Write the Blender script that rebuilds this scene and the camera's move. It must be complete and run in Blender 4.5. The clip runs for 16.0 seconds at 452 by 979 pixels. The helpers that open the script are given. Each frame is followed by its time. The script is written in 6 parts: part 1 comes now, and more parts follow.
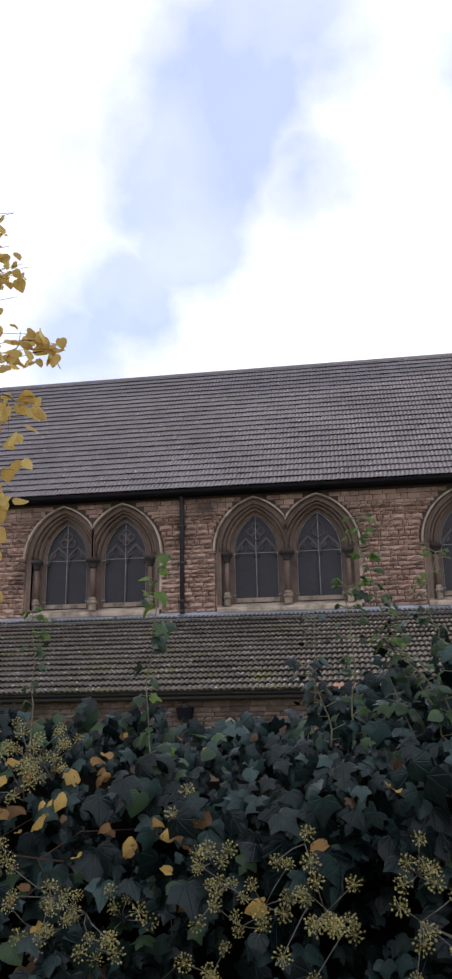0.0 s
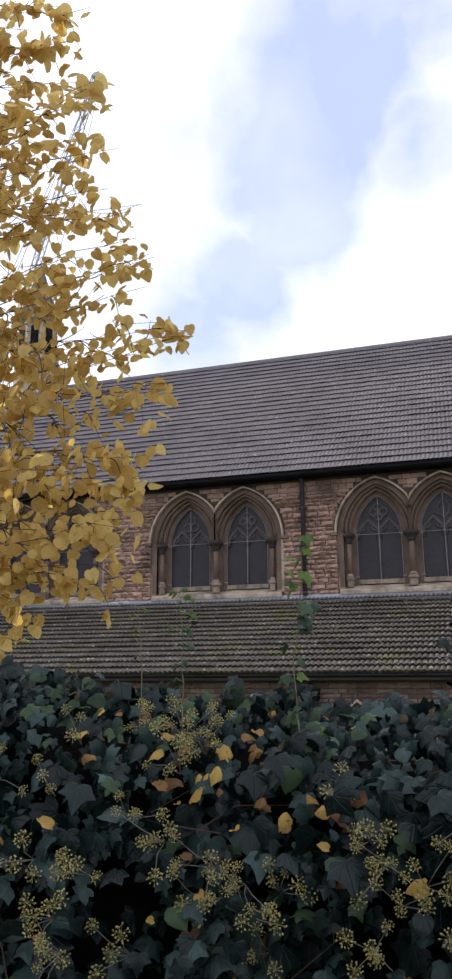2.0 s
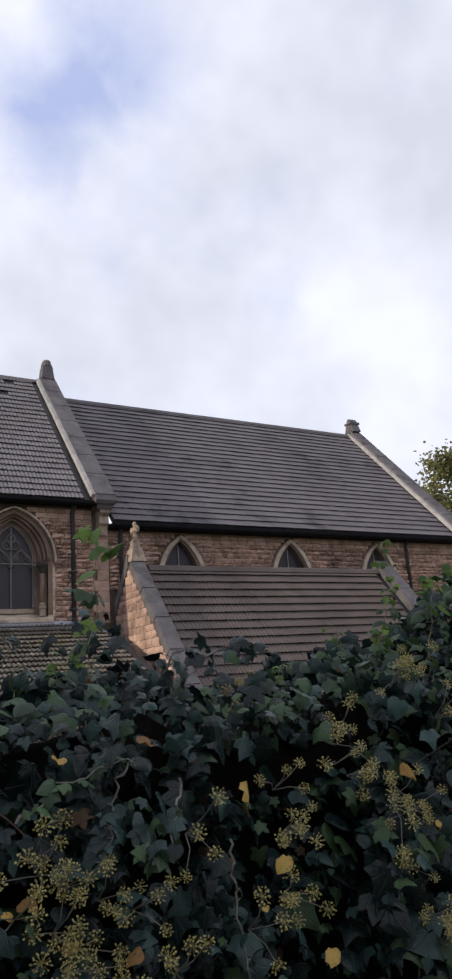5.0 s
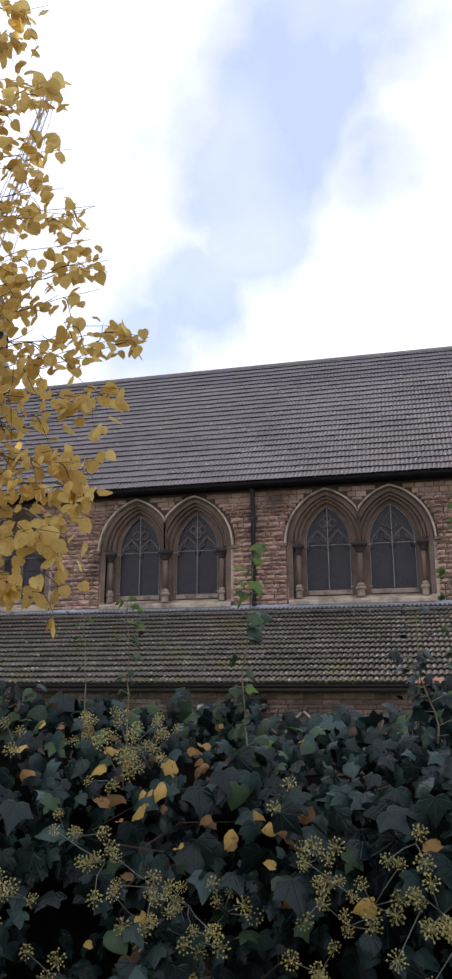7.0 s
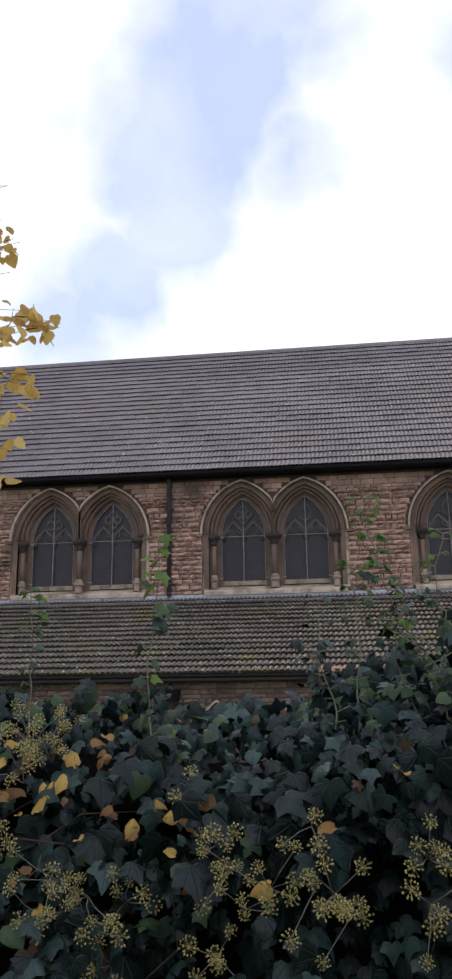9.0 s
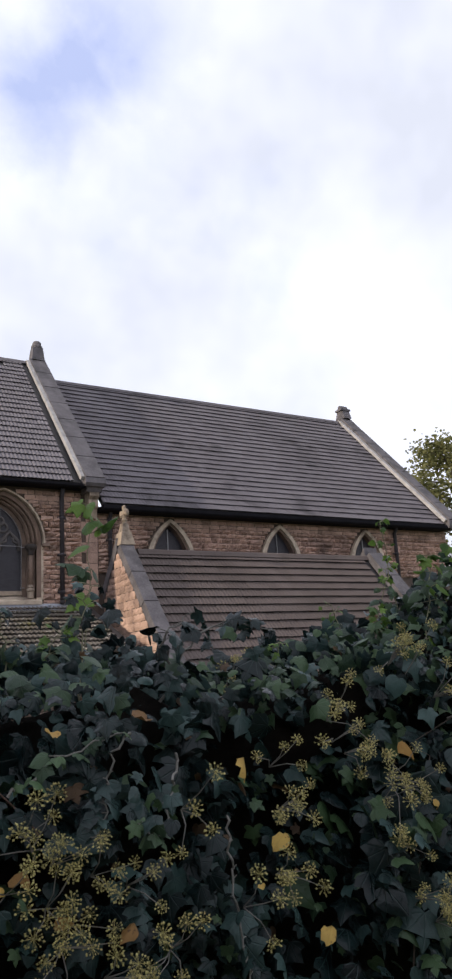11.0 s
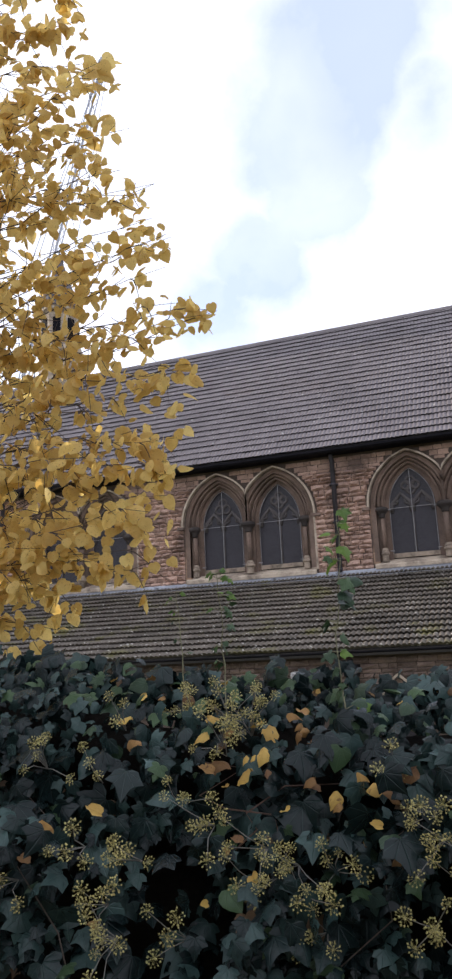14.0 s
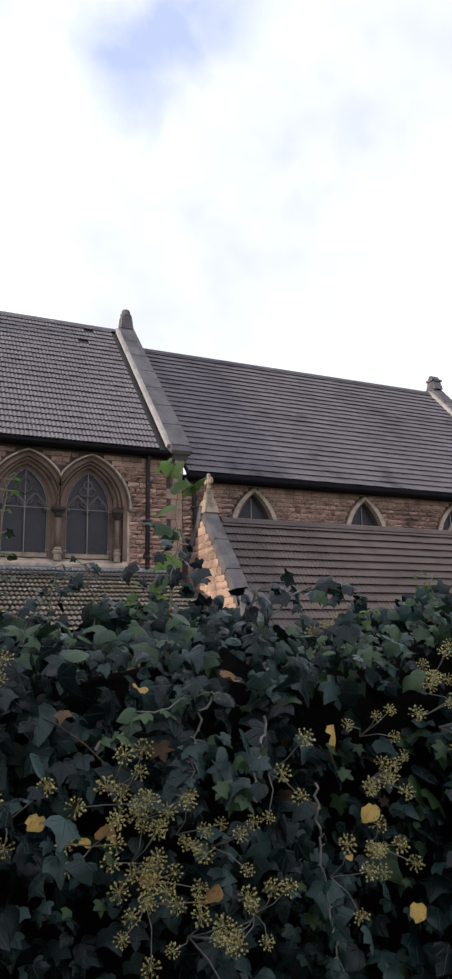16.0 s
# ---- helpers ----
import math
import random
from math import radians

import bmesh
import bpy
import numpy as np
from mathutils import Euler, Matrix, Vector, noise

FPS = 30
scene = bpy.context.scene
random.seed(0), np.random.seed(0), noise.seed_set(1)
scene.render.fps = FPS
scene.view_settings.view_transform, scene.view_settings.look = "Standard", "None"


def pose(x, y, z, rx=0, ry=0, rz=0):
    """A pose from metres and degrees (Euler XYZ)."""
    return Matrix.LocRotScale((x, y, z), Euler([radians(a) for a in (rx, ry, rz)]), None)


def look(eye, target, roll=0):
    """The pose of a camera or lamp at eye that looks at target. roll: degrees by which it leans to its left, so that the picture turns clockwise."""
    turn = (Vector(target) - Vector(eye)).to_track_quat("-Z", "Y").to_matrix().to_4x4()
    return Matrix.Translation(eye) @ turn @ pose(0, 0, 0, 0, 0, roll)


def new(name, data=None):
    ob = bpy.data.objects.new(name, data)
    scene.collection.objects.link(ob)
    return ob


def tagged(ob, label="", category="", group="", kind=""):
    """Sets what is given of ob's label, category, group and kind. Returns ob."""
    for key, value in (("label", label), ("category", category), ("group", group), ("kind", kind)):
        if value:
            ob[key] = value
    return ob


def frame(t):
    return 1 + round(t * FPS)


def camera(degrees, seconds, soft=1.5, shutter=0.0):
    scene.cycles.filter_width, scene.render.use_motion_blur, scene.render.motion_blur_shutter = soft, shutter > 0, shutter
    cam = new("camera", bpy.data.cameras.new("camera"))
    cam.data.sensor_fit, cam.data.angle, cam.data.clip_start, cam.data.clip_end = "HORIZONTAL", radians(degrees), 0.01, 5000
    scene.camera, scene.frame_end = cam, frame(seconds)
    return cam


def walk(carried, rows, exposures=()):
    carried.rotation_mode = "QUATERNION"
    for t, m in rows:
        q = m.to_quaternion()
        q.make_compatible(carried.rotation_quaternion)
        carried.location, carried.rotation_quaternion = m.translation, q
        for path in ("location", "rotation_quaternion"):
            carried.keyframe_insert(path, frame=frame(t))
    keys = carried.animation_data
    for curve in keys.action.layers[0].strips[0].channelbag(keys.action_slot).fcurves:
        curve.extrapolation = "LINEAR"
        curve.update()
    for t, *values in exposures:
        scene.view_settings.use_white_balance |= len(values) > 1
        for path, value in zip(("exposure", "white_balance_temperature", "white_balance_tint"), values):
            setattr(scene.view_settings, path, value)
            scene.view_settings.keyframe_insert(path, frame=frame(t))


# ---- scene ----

# ================= camera and walk =================
cam = camera(33.5, 16.0, soft=2.6)
# seconds, eye x y z, yaw (to the left from +y), pitch up, roll
PATH = [
    (0, 0.000, 0.000, 1.600, 8.03, 15.12, -1.06),
    (0.5, -0.010, -0.003, 1.600, 11.18, 15.07, -0.94),
    (1, -0.021, -0.006, 1.599, 12.94, 14.77, -0.29),
    (1.5, -0.037, -0.004, 1.597, 16.12, 14.20, -0.30),
    (2, -0.050, -0.010, 1.596, 17.31, 13.89, -0.29),
    (2.3, -0.030, 0.027, 1.593, 10.96, 13.75, -0.60),
    (2.5, -0.017, 0.051, 1.591, 1.39, 12.89, -1.42),
    (2.7, 0.022, 0.033, 1.597, -9.86, 13.16, -1.11),
    (3, 0.081, 0.007, 1.605, -23.98, 12.77, -2.00),
    (3.2, 0.104, -0.017, 1.610, -31.14, 12.72, -2.68),
    (4.25, 0.100, -0.030, 1.612, -44.00, 14.00, -3.80),
    (5.3, 0.085, -0.050, 1.614, -19.80, 15.40, -4.40),
    (5.5, 0.070, -0.047, 1.616, -11.69, 15.59, -4.23),
    (5.7, 0.042, -0.031, 1.618, -3.03, 15.26, -3.26),
    (6, -0.001, -0.006, 1.620, 6.82, 14.94, -1.99),
    (6.5, -0.039, 0.014, 1.609, 12.19, 15.23, -0.99),
    (7, -0.061, 0.025, 1.600, 13.45, 14.60, -0.09),
    (7.5, -0.070, 0.028, 1.598, 14.31, 14.02, 0.05),
    (8, -0.071, 0.026, 1.596, 13.53, 13.68, 0.06),
    (8.5, -0.068, 0.023, 1.597, 12.87, 13.58, 0.01),
    (9, -0.040, 0.025, 1.599, 6.97, 13.85, -0.86),
    (9.3, -0.008, 0.024, 1.597, -3.41, 14.25, -1.37),
    (9.5, 0.014, 0.024, 1.595, -12.46, 13.73, -2.19),
    (9.7, 0.034, 0.016, 1.596, -18.45, 13.89, -2.68),
    (10, 0.063, 0.004, 1.598, -23.73, 14.67, -3.79),
    (10.2, 0.070, 0.003, 1.598, -26.30, 14.60, -3.90),
    (11.2, 0.100, 0.000, 1.596, -31.50, 13.60, -3.60),
    (12.3, 0.100, 0.020, 1.595, -6.60, 11.90, -3.40),
    (12.5, 0.087, 0.026, 1.595, 4.33, 11.65, -3.87),
    (12.7, 0.056, 0.029, 1.598, 12.31, 11.35, -4.70),
    (13, 0.010, 0.034, 1.602, 18.01, 11.60, -4.72),
    (13.5, -0.042, 0.023, 1.603, 20.34, 12.18, -3.58),
    (14, -0.066, 0.019, 1.597, 19.67, 12.53, -2.72),
    (14.5, -0.072, 0.012, 1.596, 18.53, 12.32, -2.78),
    (15, -0.065, 0.019, 1.599, 15.58, 12.76, -2.42),
    (15.5, 0.020, 0.047, 1.592, -3.05, 13.11, -1.94),
    (15.8, 0.076, 0.051, 1.591, -15.93, 12.62, -0.40),
    (16, 0.109, 0.058, 1.586, -24.70, 11.64, -0.95),
]


def row_pose(x, y, z, yaw, pitch, roll):
    a, b = radians(yaw), radians(pitch)
    ahead = Vector((-math.sin(a) * math.cos(b), math.cos(a) * math.cos(b), math.sin(b)))
    return look((x, y, z), Vector((x, y, z)) + ahead, roll)


EXPOSURES = [(0, 0.11), (1.2, 0.06), (2, 0.10), (2.6, 0.15), (3, 0.05), (3.2, 0.03), (4.2, -0.07), (5.3, -0.27), (5.6, -0.22), (6.3, 0.06), (8, 0.13), (9, 0.11), (10.2, 0.05), (11.2, -0.07), (12.3, -0.09), (13, 0.15), (13.6, 0.27), (14.5, 0.30), (15.3, 0.27), (16, 0.08)]
walk(cam, [(t, row_pose(*r)) for t, *r in PATH], EXPOSURES)

# ================= world, sun =================
SUN_TO = Vector((-0.955, 0.03, 0.27)).normalized()
sun_data = bpy.data.lights.new("sun", "SUN")
sun_data.energy, sun_data.angle, sun_data.color = 3.5, radians(0.6), (1.0, 0.86, 0.68)
sun = new("sun", sun_data)
sun.matrix_world = look((-60, 10, 30), Vector((-60, 10, 30)) - SUN_TO)

world = bpy.data.worlds.new("sky")
scene.world = world
world.use_nodes = True
wt = world.node_tree
wt.nodes.clear()


def node(tree, kind, **values):
    n = tree.nodes.new(kind)
    for key, value in values.items():
        if key == "op":
            n.operation = value
        elif key == "noise":
            n.inputs["Scale"].default_value, n.inputs["Detail"].default_value, n.inputs["Roughness"].default_value = value
        elif key == "blend":
            n.blend_type = value
    return n


def math_node(tree, op, a, b=0.0, clamp=False):
    n = tree.nodes.new("ShaderNodeMath")
    n.operation, n.use_clamp = op, clamp
    for i, v in enumerate((a, b)):
        if isinstance(v, (int, float)):
            n.inputs[i].default_value = v
        else:
            tree.links.new(v, n.inputs[i])
    return n.outputs[0]


def ramp(tree, value, stops):
    n = tree.nodes.new("ShaderNodeValToRGB")
    el = n.color_ramp.elements
    while len(el) < len(stops):
        el.new(0.5)
    for e, (p, c) in zip(el, stops):
        e.position = p
        e.color = (c, c, c, 1) if isinstance(c, (int, float)) else (*c, 1)
    tree.links.new(value, n.inputs[0])
    return n.outputs[0]


def mix_color(tree, fac, a, b, blend="MIX"):
    n = tree.nodes.new("ShaderNodeMix")
    n.data_type, n.blend_type = "RGBA", blend
    for socket, v in ((n.inputs[0], fac), (n.inputs[6], a), (n.inputs[7], b)):
        if isinstance(v, (int, float)):
            socket.default_value = v
        elif isinstance(v, tuple):
            socket.default_value = (*v, 1)
        else:
            tree.links.new(v, socket)
    return n.outputs[2]


def build_sky():
    coord = wt.nodes.new("ShaderNodeTexCoord")
    way = coord.outputs["Generated"]
    sky = wt.nodes.new("ShaderNodeTexSky")
    sky.sky_type, sky.sun_disc = "NISHITA", False
    sky.sun_elevation = math.asin(SUN_TO.z)
    sky.sun_rotation = math.atan2(SUN_TO.x, SUN_TO.y)
    warp = node(wt, "ShaderNodeTexNoise", noise=(3.2, 4.0, 0.55))
    wt.links.new(way, warp.inputs["Vector"])
    shifted = mix_color(wt, 0.10, way, warp.outputs["Color"], "ADD")
    billow = node(wt, "ShaderNodeTexNoise", noise=(9.0, 6.0, 0.60))
    wt.links.new(way, billow.inputs["Vector"])
    ragged = mix_color(wt, 0.10, shifted, billow.outputs["Color"], "ADD")
    fine = node(wt, "ShaderNodeTexNoise", noise=(4.6, 6.0, 0.52))
    wt.links.new(shifted, fine.inputs["Vector"])

    def gap(direction, radius, soft):
        """How far the open sky between the clouds reaches round a direction."""
        dist = wt.nodes.new("ShaderNodeVectorMath")
        dist.operation = "DISTANCE"
        wt.links.new(ragged, dist.inputs[0])
        dist.inputs[1].default_value = Vector(direction) + Vector((0.10, 0.10, 0.10))
        return math_node(wt, "MULTIPLY", math_node(wt, "SUBTRACT", radius, dist.outputs["Value"]), 1 / soft, clamp=True)

    total = 0.0
    for direction, radius, soft in SKY_GAPS:
        total = math_node(wt, "MAXIMUM", gap(direction, radius, soft), total)
    blue = math_node(wt, "MULTIPLY", total, ramp(wt, fine.outputs["Fac"], [(0.38, 1.0), (0.70, 0.62)]))
    blue = math_node(wt, "ADD", blue, ramp(wt, fine.outputs["Fac"], [(0.30, 0.30), (0.46, 0.0)]), clamp=True)
    blue = math_node(wt, "MULTIPLY", blue, 0.88)
    sky_dim = mix_color(wt, 1.0, sky.outputs["Color"], (0.10, 0.10, 0.10), "MULTIPLY")
    veil = mix_color(wt, 1.0, sky_dim, (0.43, 0.485, 0.79), "ADD")
    body = ramp(wt, warp.outputs["Fac"], [(0.34, (0.83, 0.87, 1.01)), (0.60, (1.14, 1.17, 1.33))])
    colour = mix_color(wt, blue, body, veil)
    back = wt.nodes.new("ShaderNodeBackground")
    back.inputs["Strength"].default_value = 1.0
    wt.links.new(colour, back.inputs["Color"])
    out = wt.nodes.new("ShaderNodeOutputWorld")
    wt.links.new(back.outputs[0], out.inputs["Surface"])


SKY_GAPS = [((-0.309, 0.847, 0.433), 0.085, 0.05), ((-0.236, 0.844, 0.482), 0.100, 0.05), ((-0.156, 0.823, 0.545), 0.105, 0.05), ((-0.154, 0.781, 0.605), 0.130, 0.06),
            ((-0.123, 0.749, 0.651), 0.140, 0.07), ((-0.072, 0.715, 0.695), 0.130, 0.07), ((-0.025, 0.681, 0.732), 0.140, 0.09), ((0.212, 0.734, 0.645), 0.085, 0.08),
            ((0.258, 0.686, 0.680), 0.090, 0.08), ((0.289, 0.649, 0.704), 0.110, 0.10), ((-0.018, 0.801, 0.599), 0.080, 0.08), ((0.220, 0.714, 0.664), 0.100, 0.10)]
build_sky()


# ================= materials =================
def material(name, dark, light, scale=6.0, fine=60.0, rough=0.8, bump=0.3, bump_scale=None, spread=0.0, stain=None, stain_scale=0.8,
             stain_range=(0.52, 0.68), metallic=0.0, specular=0.5, translucent=0.0, speck=None, coords="Object"):
    m = bpy.data.materials.new(name)
    m.use_nodes = True
    t = m.node_tree
    p = t.nodes["Principled BSDF"]
    co = t.nodes.new("ShaderNodeTexCoord").outputs[coords]
    geo = t.nodes.new("ShaderNodeNewGeometry")
    info = t.nodes.new("ShaderNodeObjectInfo")
    co = geo.outputs["Position"] if coords == "Object" else co
    big = node(t, "ShaderNodeTexNoise", noise=(scale, 5.0, 0.6))
    small = node(t, "ShaderNodeTexNoise", noise=(fine, 4.0, 0.65))
    t.links.new(co, big.inputs["Vector"]), t.links.new(co, small.inputs["Vector"])
    both = math_node(t, "ADD", math_node(t, "MULTIPLY", big.outputs["Fac"], 0.6), math_node(t, "MULTIPLY", small.outputs["Fac"], 0.4))
    if spread:
        rnd = math_node(t, "FRACT", math_node(t, "ADD", geo.outputs["Random Per Island"], info.outputs["Random"]))
        both = math_node(t, "ADD", both, math_node(t, "MULTIPLY", math_node(t, "SUBTRACT", rnd, 0.5), spread))
    colour = mix_color(t, ramp(t, both, [(0.32, 0.0), (0.68, 1.0)]), dark, light)
    if stain:
        st = node(t, "ShaderNodeTexNoise", noise=(stain_scale, 6.0, 0.65))
        t.links.new(co, st.inputs["Vector"])
        colour = mix_color(t, ramp(t, st.outputs["Fac"], [(stain_range[0], 0.0), (stain_range[1], 0.85)]), colour, stain)
    if speck:
        sp = node(t, "ShaderNodeTexNoise", noise=(speck[1], 2.0, 0.5))
        t.links.new(co, sp.inputs["Vector"])
        colour = mix_color(t, ramp(t, sp.outputs["Fac"], [(speck[2], 0.0), (speck[2] + 0.05, 0.8)]), colour, speck[0])
    t.links.new(colour, p.inputs["Base Color"])
    p.inputs["Roughness"].default_value, p.inputs["Metallic"].default_value = rough, metallic
    p.inputs["Specular IOR Level"].default_value = specular
    if bump:
        b = t.nodes.new("ShaderNodeBump")
        b.inputs["Strength"].default_value, b.inputs["Distance"].default_value = bump, 0.02
        hn = node(t, "ShaderNodeTexNoise", noise=(bump_scale or fine * 0.5, 6.0, 0.7))
        t.links.new(co, hn.inputs["Vector"])
        t.links.new(hn.outputs["Fac"], b.inputs["Height"])
        t.links.new(b.outputs["Normal"], p.inputs["Normal"])
    if translucent:
        tr = t.nodes.new("ShaderNodeBsdfTranslucent")
        t.links.new(colour, tr.inputs["Color"])
        mx = t.nodes.new("ShaderNodeMixShader")
        mx.inputs[0].default_value = translucent
        t.links.new(p.outputs[0], mx.inputs[1]), t.links.new(tr.outputs[0], mx.inputs[2])
        t.links.new(mx.outputs[0], t.nodes["Material Output"].inputs["Surface"])
    return m


STONE = material("brown_sandstone", (0.245, 0.162, 0.128), (0.60, 0.405, 0.318), scale=2.2, fine=38, rough=0.92, bump=1.0, bump_scale=26, spread=0.22,
                 stain=(0.10, 0.070, 0.058), stain_scale=0.7, stain_range=(0.54, 0.72))
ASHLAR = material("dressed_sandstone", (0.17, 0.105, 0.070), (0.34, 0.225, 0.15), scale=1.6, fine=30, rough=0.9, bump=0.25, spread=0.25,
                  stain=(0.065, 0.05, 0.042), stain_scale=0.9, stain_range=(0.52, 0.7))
DARK_STONE = material("dark_brown_sandstone", (0.11, 0.080, 0.068), (0.30, 0.22, 0.182), scale=2.2, fine=38, rough=0.92, bump=0.8, bump_scale=26, spread=0.25, stain=(0.055, 0.043, 0.037), stain_scale=0.9)
# mortar, darkened so the joints hold the shadow under each course
MORTAR = material("shade_dark_mortar", (0.055, 0.040, 0.033), (0.12, 0.090, 0.072), scale=3, fine=60, rough=0.95, bump=0.5)
MOULD = material("weathered_moulding", (0.098, 0.068, 0.055), (0.265, 0.183, 0.138), scale=2.6, fine=26, rough=0.9, bump=0.25,
                 stain=(0.045, 0.036, 0.032), stain_scale=1.3, stain_range=(0.48, 0.68))
TRACERY = material("sooty_tracery_stone", (0.070, 0.062, 0.062), (0.135, 0.120, 0.118), scale=3, fine=30, rough=0.9, bump=0.1)
WORN = material("worn_pale_stone", (0.22, 0.17, 0.13), (0.42, 0.34, 0.26), scale=5, fine=45, rough=0.9, bump=0.3, stain=(0.09, 0.07, 0.055), stain_scale=3.0, stain_range=(0.48, 0.64))
CAPITAL = material("blackened_stone", (0.02, 0.016, 0.015), (0.06, 0.048, 0.042), scale=4, fine=40, rough=0.85, bump=0.2)
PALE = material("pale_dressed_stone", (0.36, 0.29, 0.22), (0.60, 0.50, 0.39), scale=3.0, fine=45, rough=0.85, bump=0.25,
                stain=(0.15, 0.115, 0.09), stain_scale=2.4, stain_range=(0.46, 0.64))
COPING = material("grey_coping_stone", (0.068, 0.062, 0.068), (0.165, 0.150, 0.158), scale=2.6, fine=22, rough=0.9, bump=0.4,
                  stain=(0.045, 0.042, 0.045), stain_scale=1.6, stain_range=(0.50, 0.68))
TILE = material("grey_brown_roof_tile", (0.136, 0.121, 0.127), (0.235, 0.212, 0.222), scale=0.7, fine=42, rough=0.8, bump=0.2, spread=0.05, specular=0.3,
                stain=(0.150, 0.124, 0.120), stain_scale=0.35, stain_range=(0.54, 0.72), speck=((0.50, 0.48, 0.46), 9.0, 0.685))
MOSSY = material("mossy_roof_tile", (0.062, 0.053, 0.043), (0.165, 0.142, 0.118), scale=0.8, fine=40, rough=0.85, bump=0.3, spread=0.16,
                 stain=(0.115, 0.110, 0.020), stain_scale=1.1, stain_range=(0.555, 0.68), speck=((0.50, 0.48, 0.44), 10.0, 0.64))
SLATE = material("purple_grey_roof_tile", (0.106, 0.094, 0.101), (0.176, 0.158, 0.170), scale=0.8, fine=40, rough=0.85, bump=0.2, spread=0.06, specular=0.3,
                 stain=(0.05, 0.045, 0.047), stain_scale=0.6, stain_range=(0.56, 0.7))
WARM_TILE = material("brown_roof_tile", (0.084, 0.066, 0.060), (0.140, 0.112, 0.103), scale=0.8, fine=40, rough=0.9, bump=0.2, spread=0.06, specular=0.2,
                     stain=(0.085, 0.068, 0.06), stain_scale=0.6, stain_range=(0.54, 0.7))
LEAD = material("weathered_lead", (0.22, 0.23, 0.26), (0.40, 0.42, 0.47), scale=2.2, fine=24, rough=0.5, bump=0.2, metallic=0.35)
WHITE_LEAD = material("pale_mortar_fillet", (0.22, 0.21, 0.21), (0.50, 0.48, 0.475), scale=3, fine=18, rough=0.85, bump=0.5)
PIPE = material("dull_grey_iron", (0.030, 0.027, 0.031), (0.062, 0.056, 0.063), scale=5, fine=60, rough=0.6, bump=0.1, specular=0.3)
# iron of gutters and brackets, deepened to serve as painted eave shade too
IRON_AND_SHADE = material("black_iron_and_shade", (0.006, 0.006, 0.008), (0.017, 0.016, 0.020), scale=5, fine=60, rough=0.7, bump=0.1, specular=0.05)
BAR = material("galvanised_bar", (0.22, 0.215, 0.22), (0.36, 0.35, 0.36), scale=6, fine=60, rough=0.5, bump=0.0, metallic=0.3)
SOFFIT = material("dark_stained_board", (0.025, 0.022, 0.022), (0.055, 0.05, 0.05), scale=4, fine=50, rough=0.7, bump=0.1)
TERRACOTTA = material("terracotta", (0.26, 0.13, 0.09), (0.44, 0.23, 0.16), scale=4, fine=50, rough=0.8, bump=0.2)
LAMP_GREY = material("grey_painted_metal", (0.32, 0.31, 0.30), (0.52, 0.50, 0.48), scale=8, fine=60, rough=0.5, bump=0.0)
GRASS = material("rough_grass", (0.06, 0.075, 0.03), (0.17, 0.17, 0.08), scale=1.5, fine=60, rough=0.95, bump=0.8, stain=(0.12, 0.09, 0.05), stain_scale=0.5)
# brick of the two added walls, lightened to bounce light at the hedge
BRICK = material("brown_brick", (0.20, 0.13, 0.10), (0.38, 0.26, 0.20), scale=3, fine=40, rough=0.9, bump=0.5)
STEEL = material("grey_painted_steel", (0.34, 0.36, 0.44), (0.46, 0.48, 0.56), scale=1, fine=8, rough=0.5, bump=0.0)


def window_glass():
    """Old leaded glass behind a fine wire guard: dark, with a dull sheen and a faint lattice of leads."""
    m = bpy.data.materials.new("leaded_glass")
    m.use_nodes = True
    t = m.node_tree
    p = t.nodes["Principled BSDF"]
    co = t.nodes.new("ShaderNodeNewGeometry").outputs["Position"]
    n = node(t, "ShaderNodeTexNoise", noise=(1.7, 3.0, 0.5))
    t.links.new(co, n.inputs["Vector"])
    wave = t.nodes.new("ShaderNodeTexBrick")
    mp = t.nodes.new("ShaderNodeMapping")
    mp.inputs["Rotation"].default_value = (radians(90), 0, 0)
    t.links.new(co, mp.inputs["Vector"])
    t.links.new(mp.outputs[0], wave.inputs["Vector"])
    wave.inputs["Scale"].default_value = 9.0
    wave.inputs["Color1"].default_value, wave.inputs["Color2"].default_value = (0.022, 0.021, 0.026, 1), (0.040, 0.038, 0.046, 1)
    wave.inputs["Mortar"].default_value = (0.075, 0.07, 0.075, 1)
    colour = mix_color(t, ramp(t, n.outputs["Fac"], [(0.35, 0.0), (0.7, 0.7)]), wave.outputs["Color"], (0.055, 0.051, 0.060))
    t.links.new(colour, p.inputs["Base Color"])
    p.inputs["Roughness"].default_value, p.inputs["Specular IOR Level"].default_value = 0.40, 0.20
    return m


GLASS = window_glass()


# ================= mesh helpers =================
def mesh_of(name, verts, faces, mat, smooth=False, uv=None):
    me = bpy.data.meshes.new(name)
    me.from_pydata([tuple(v) for v in verts], [], [tuple(f) for f in faces])
    me.materials.append(mat)
    if smooth:
        me.polygons.foreach_set("use_smooth", [True] * len(me.polygons))
    if uv is not None:
        layer = me.uv_layers.new(name="leaf")
        loops = np.zeros(len(me.loops), dtype=np.int32)
        me.loops.foreach_get("vertex_index", loops)
        layer.data.foreach_set("uv", np.asarray(uv, dtype=np.float32)[loops].ravel())
    me.update()
    return me


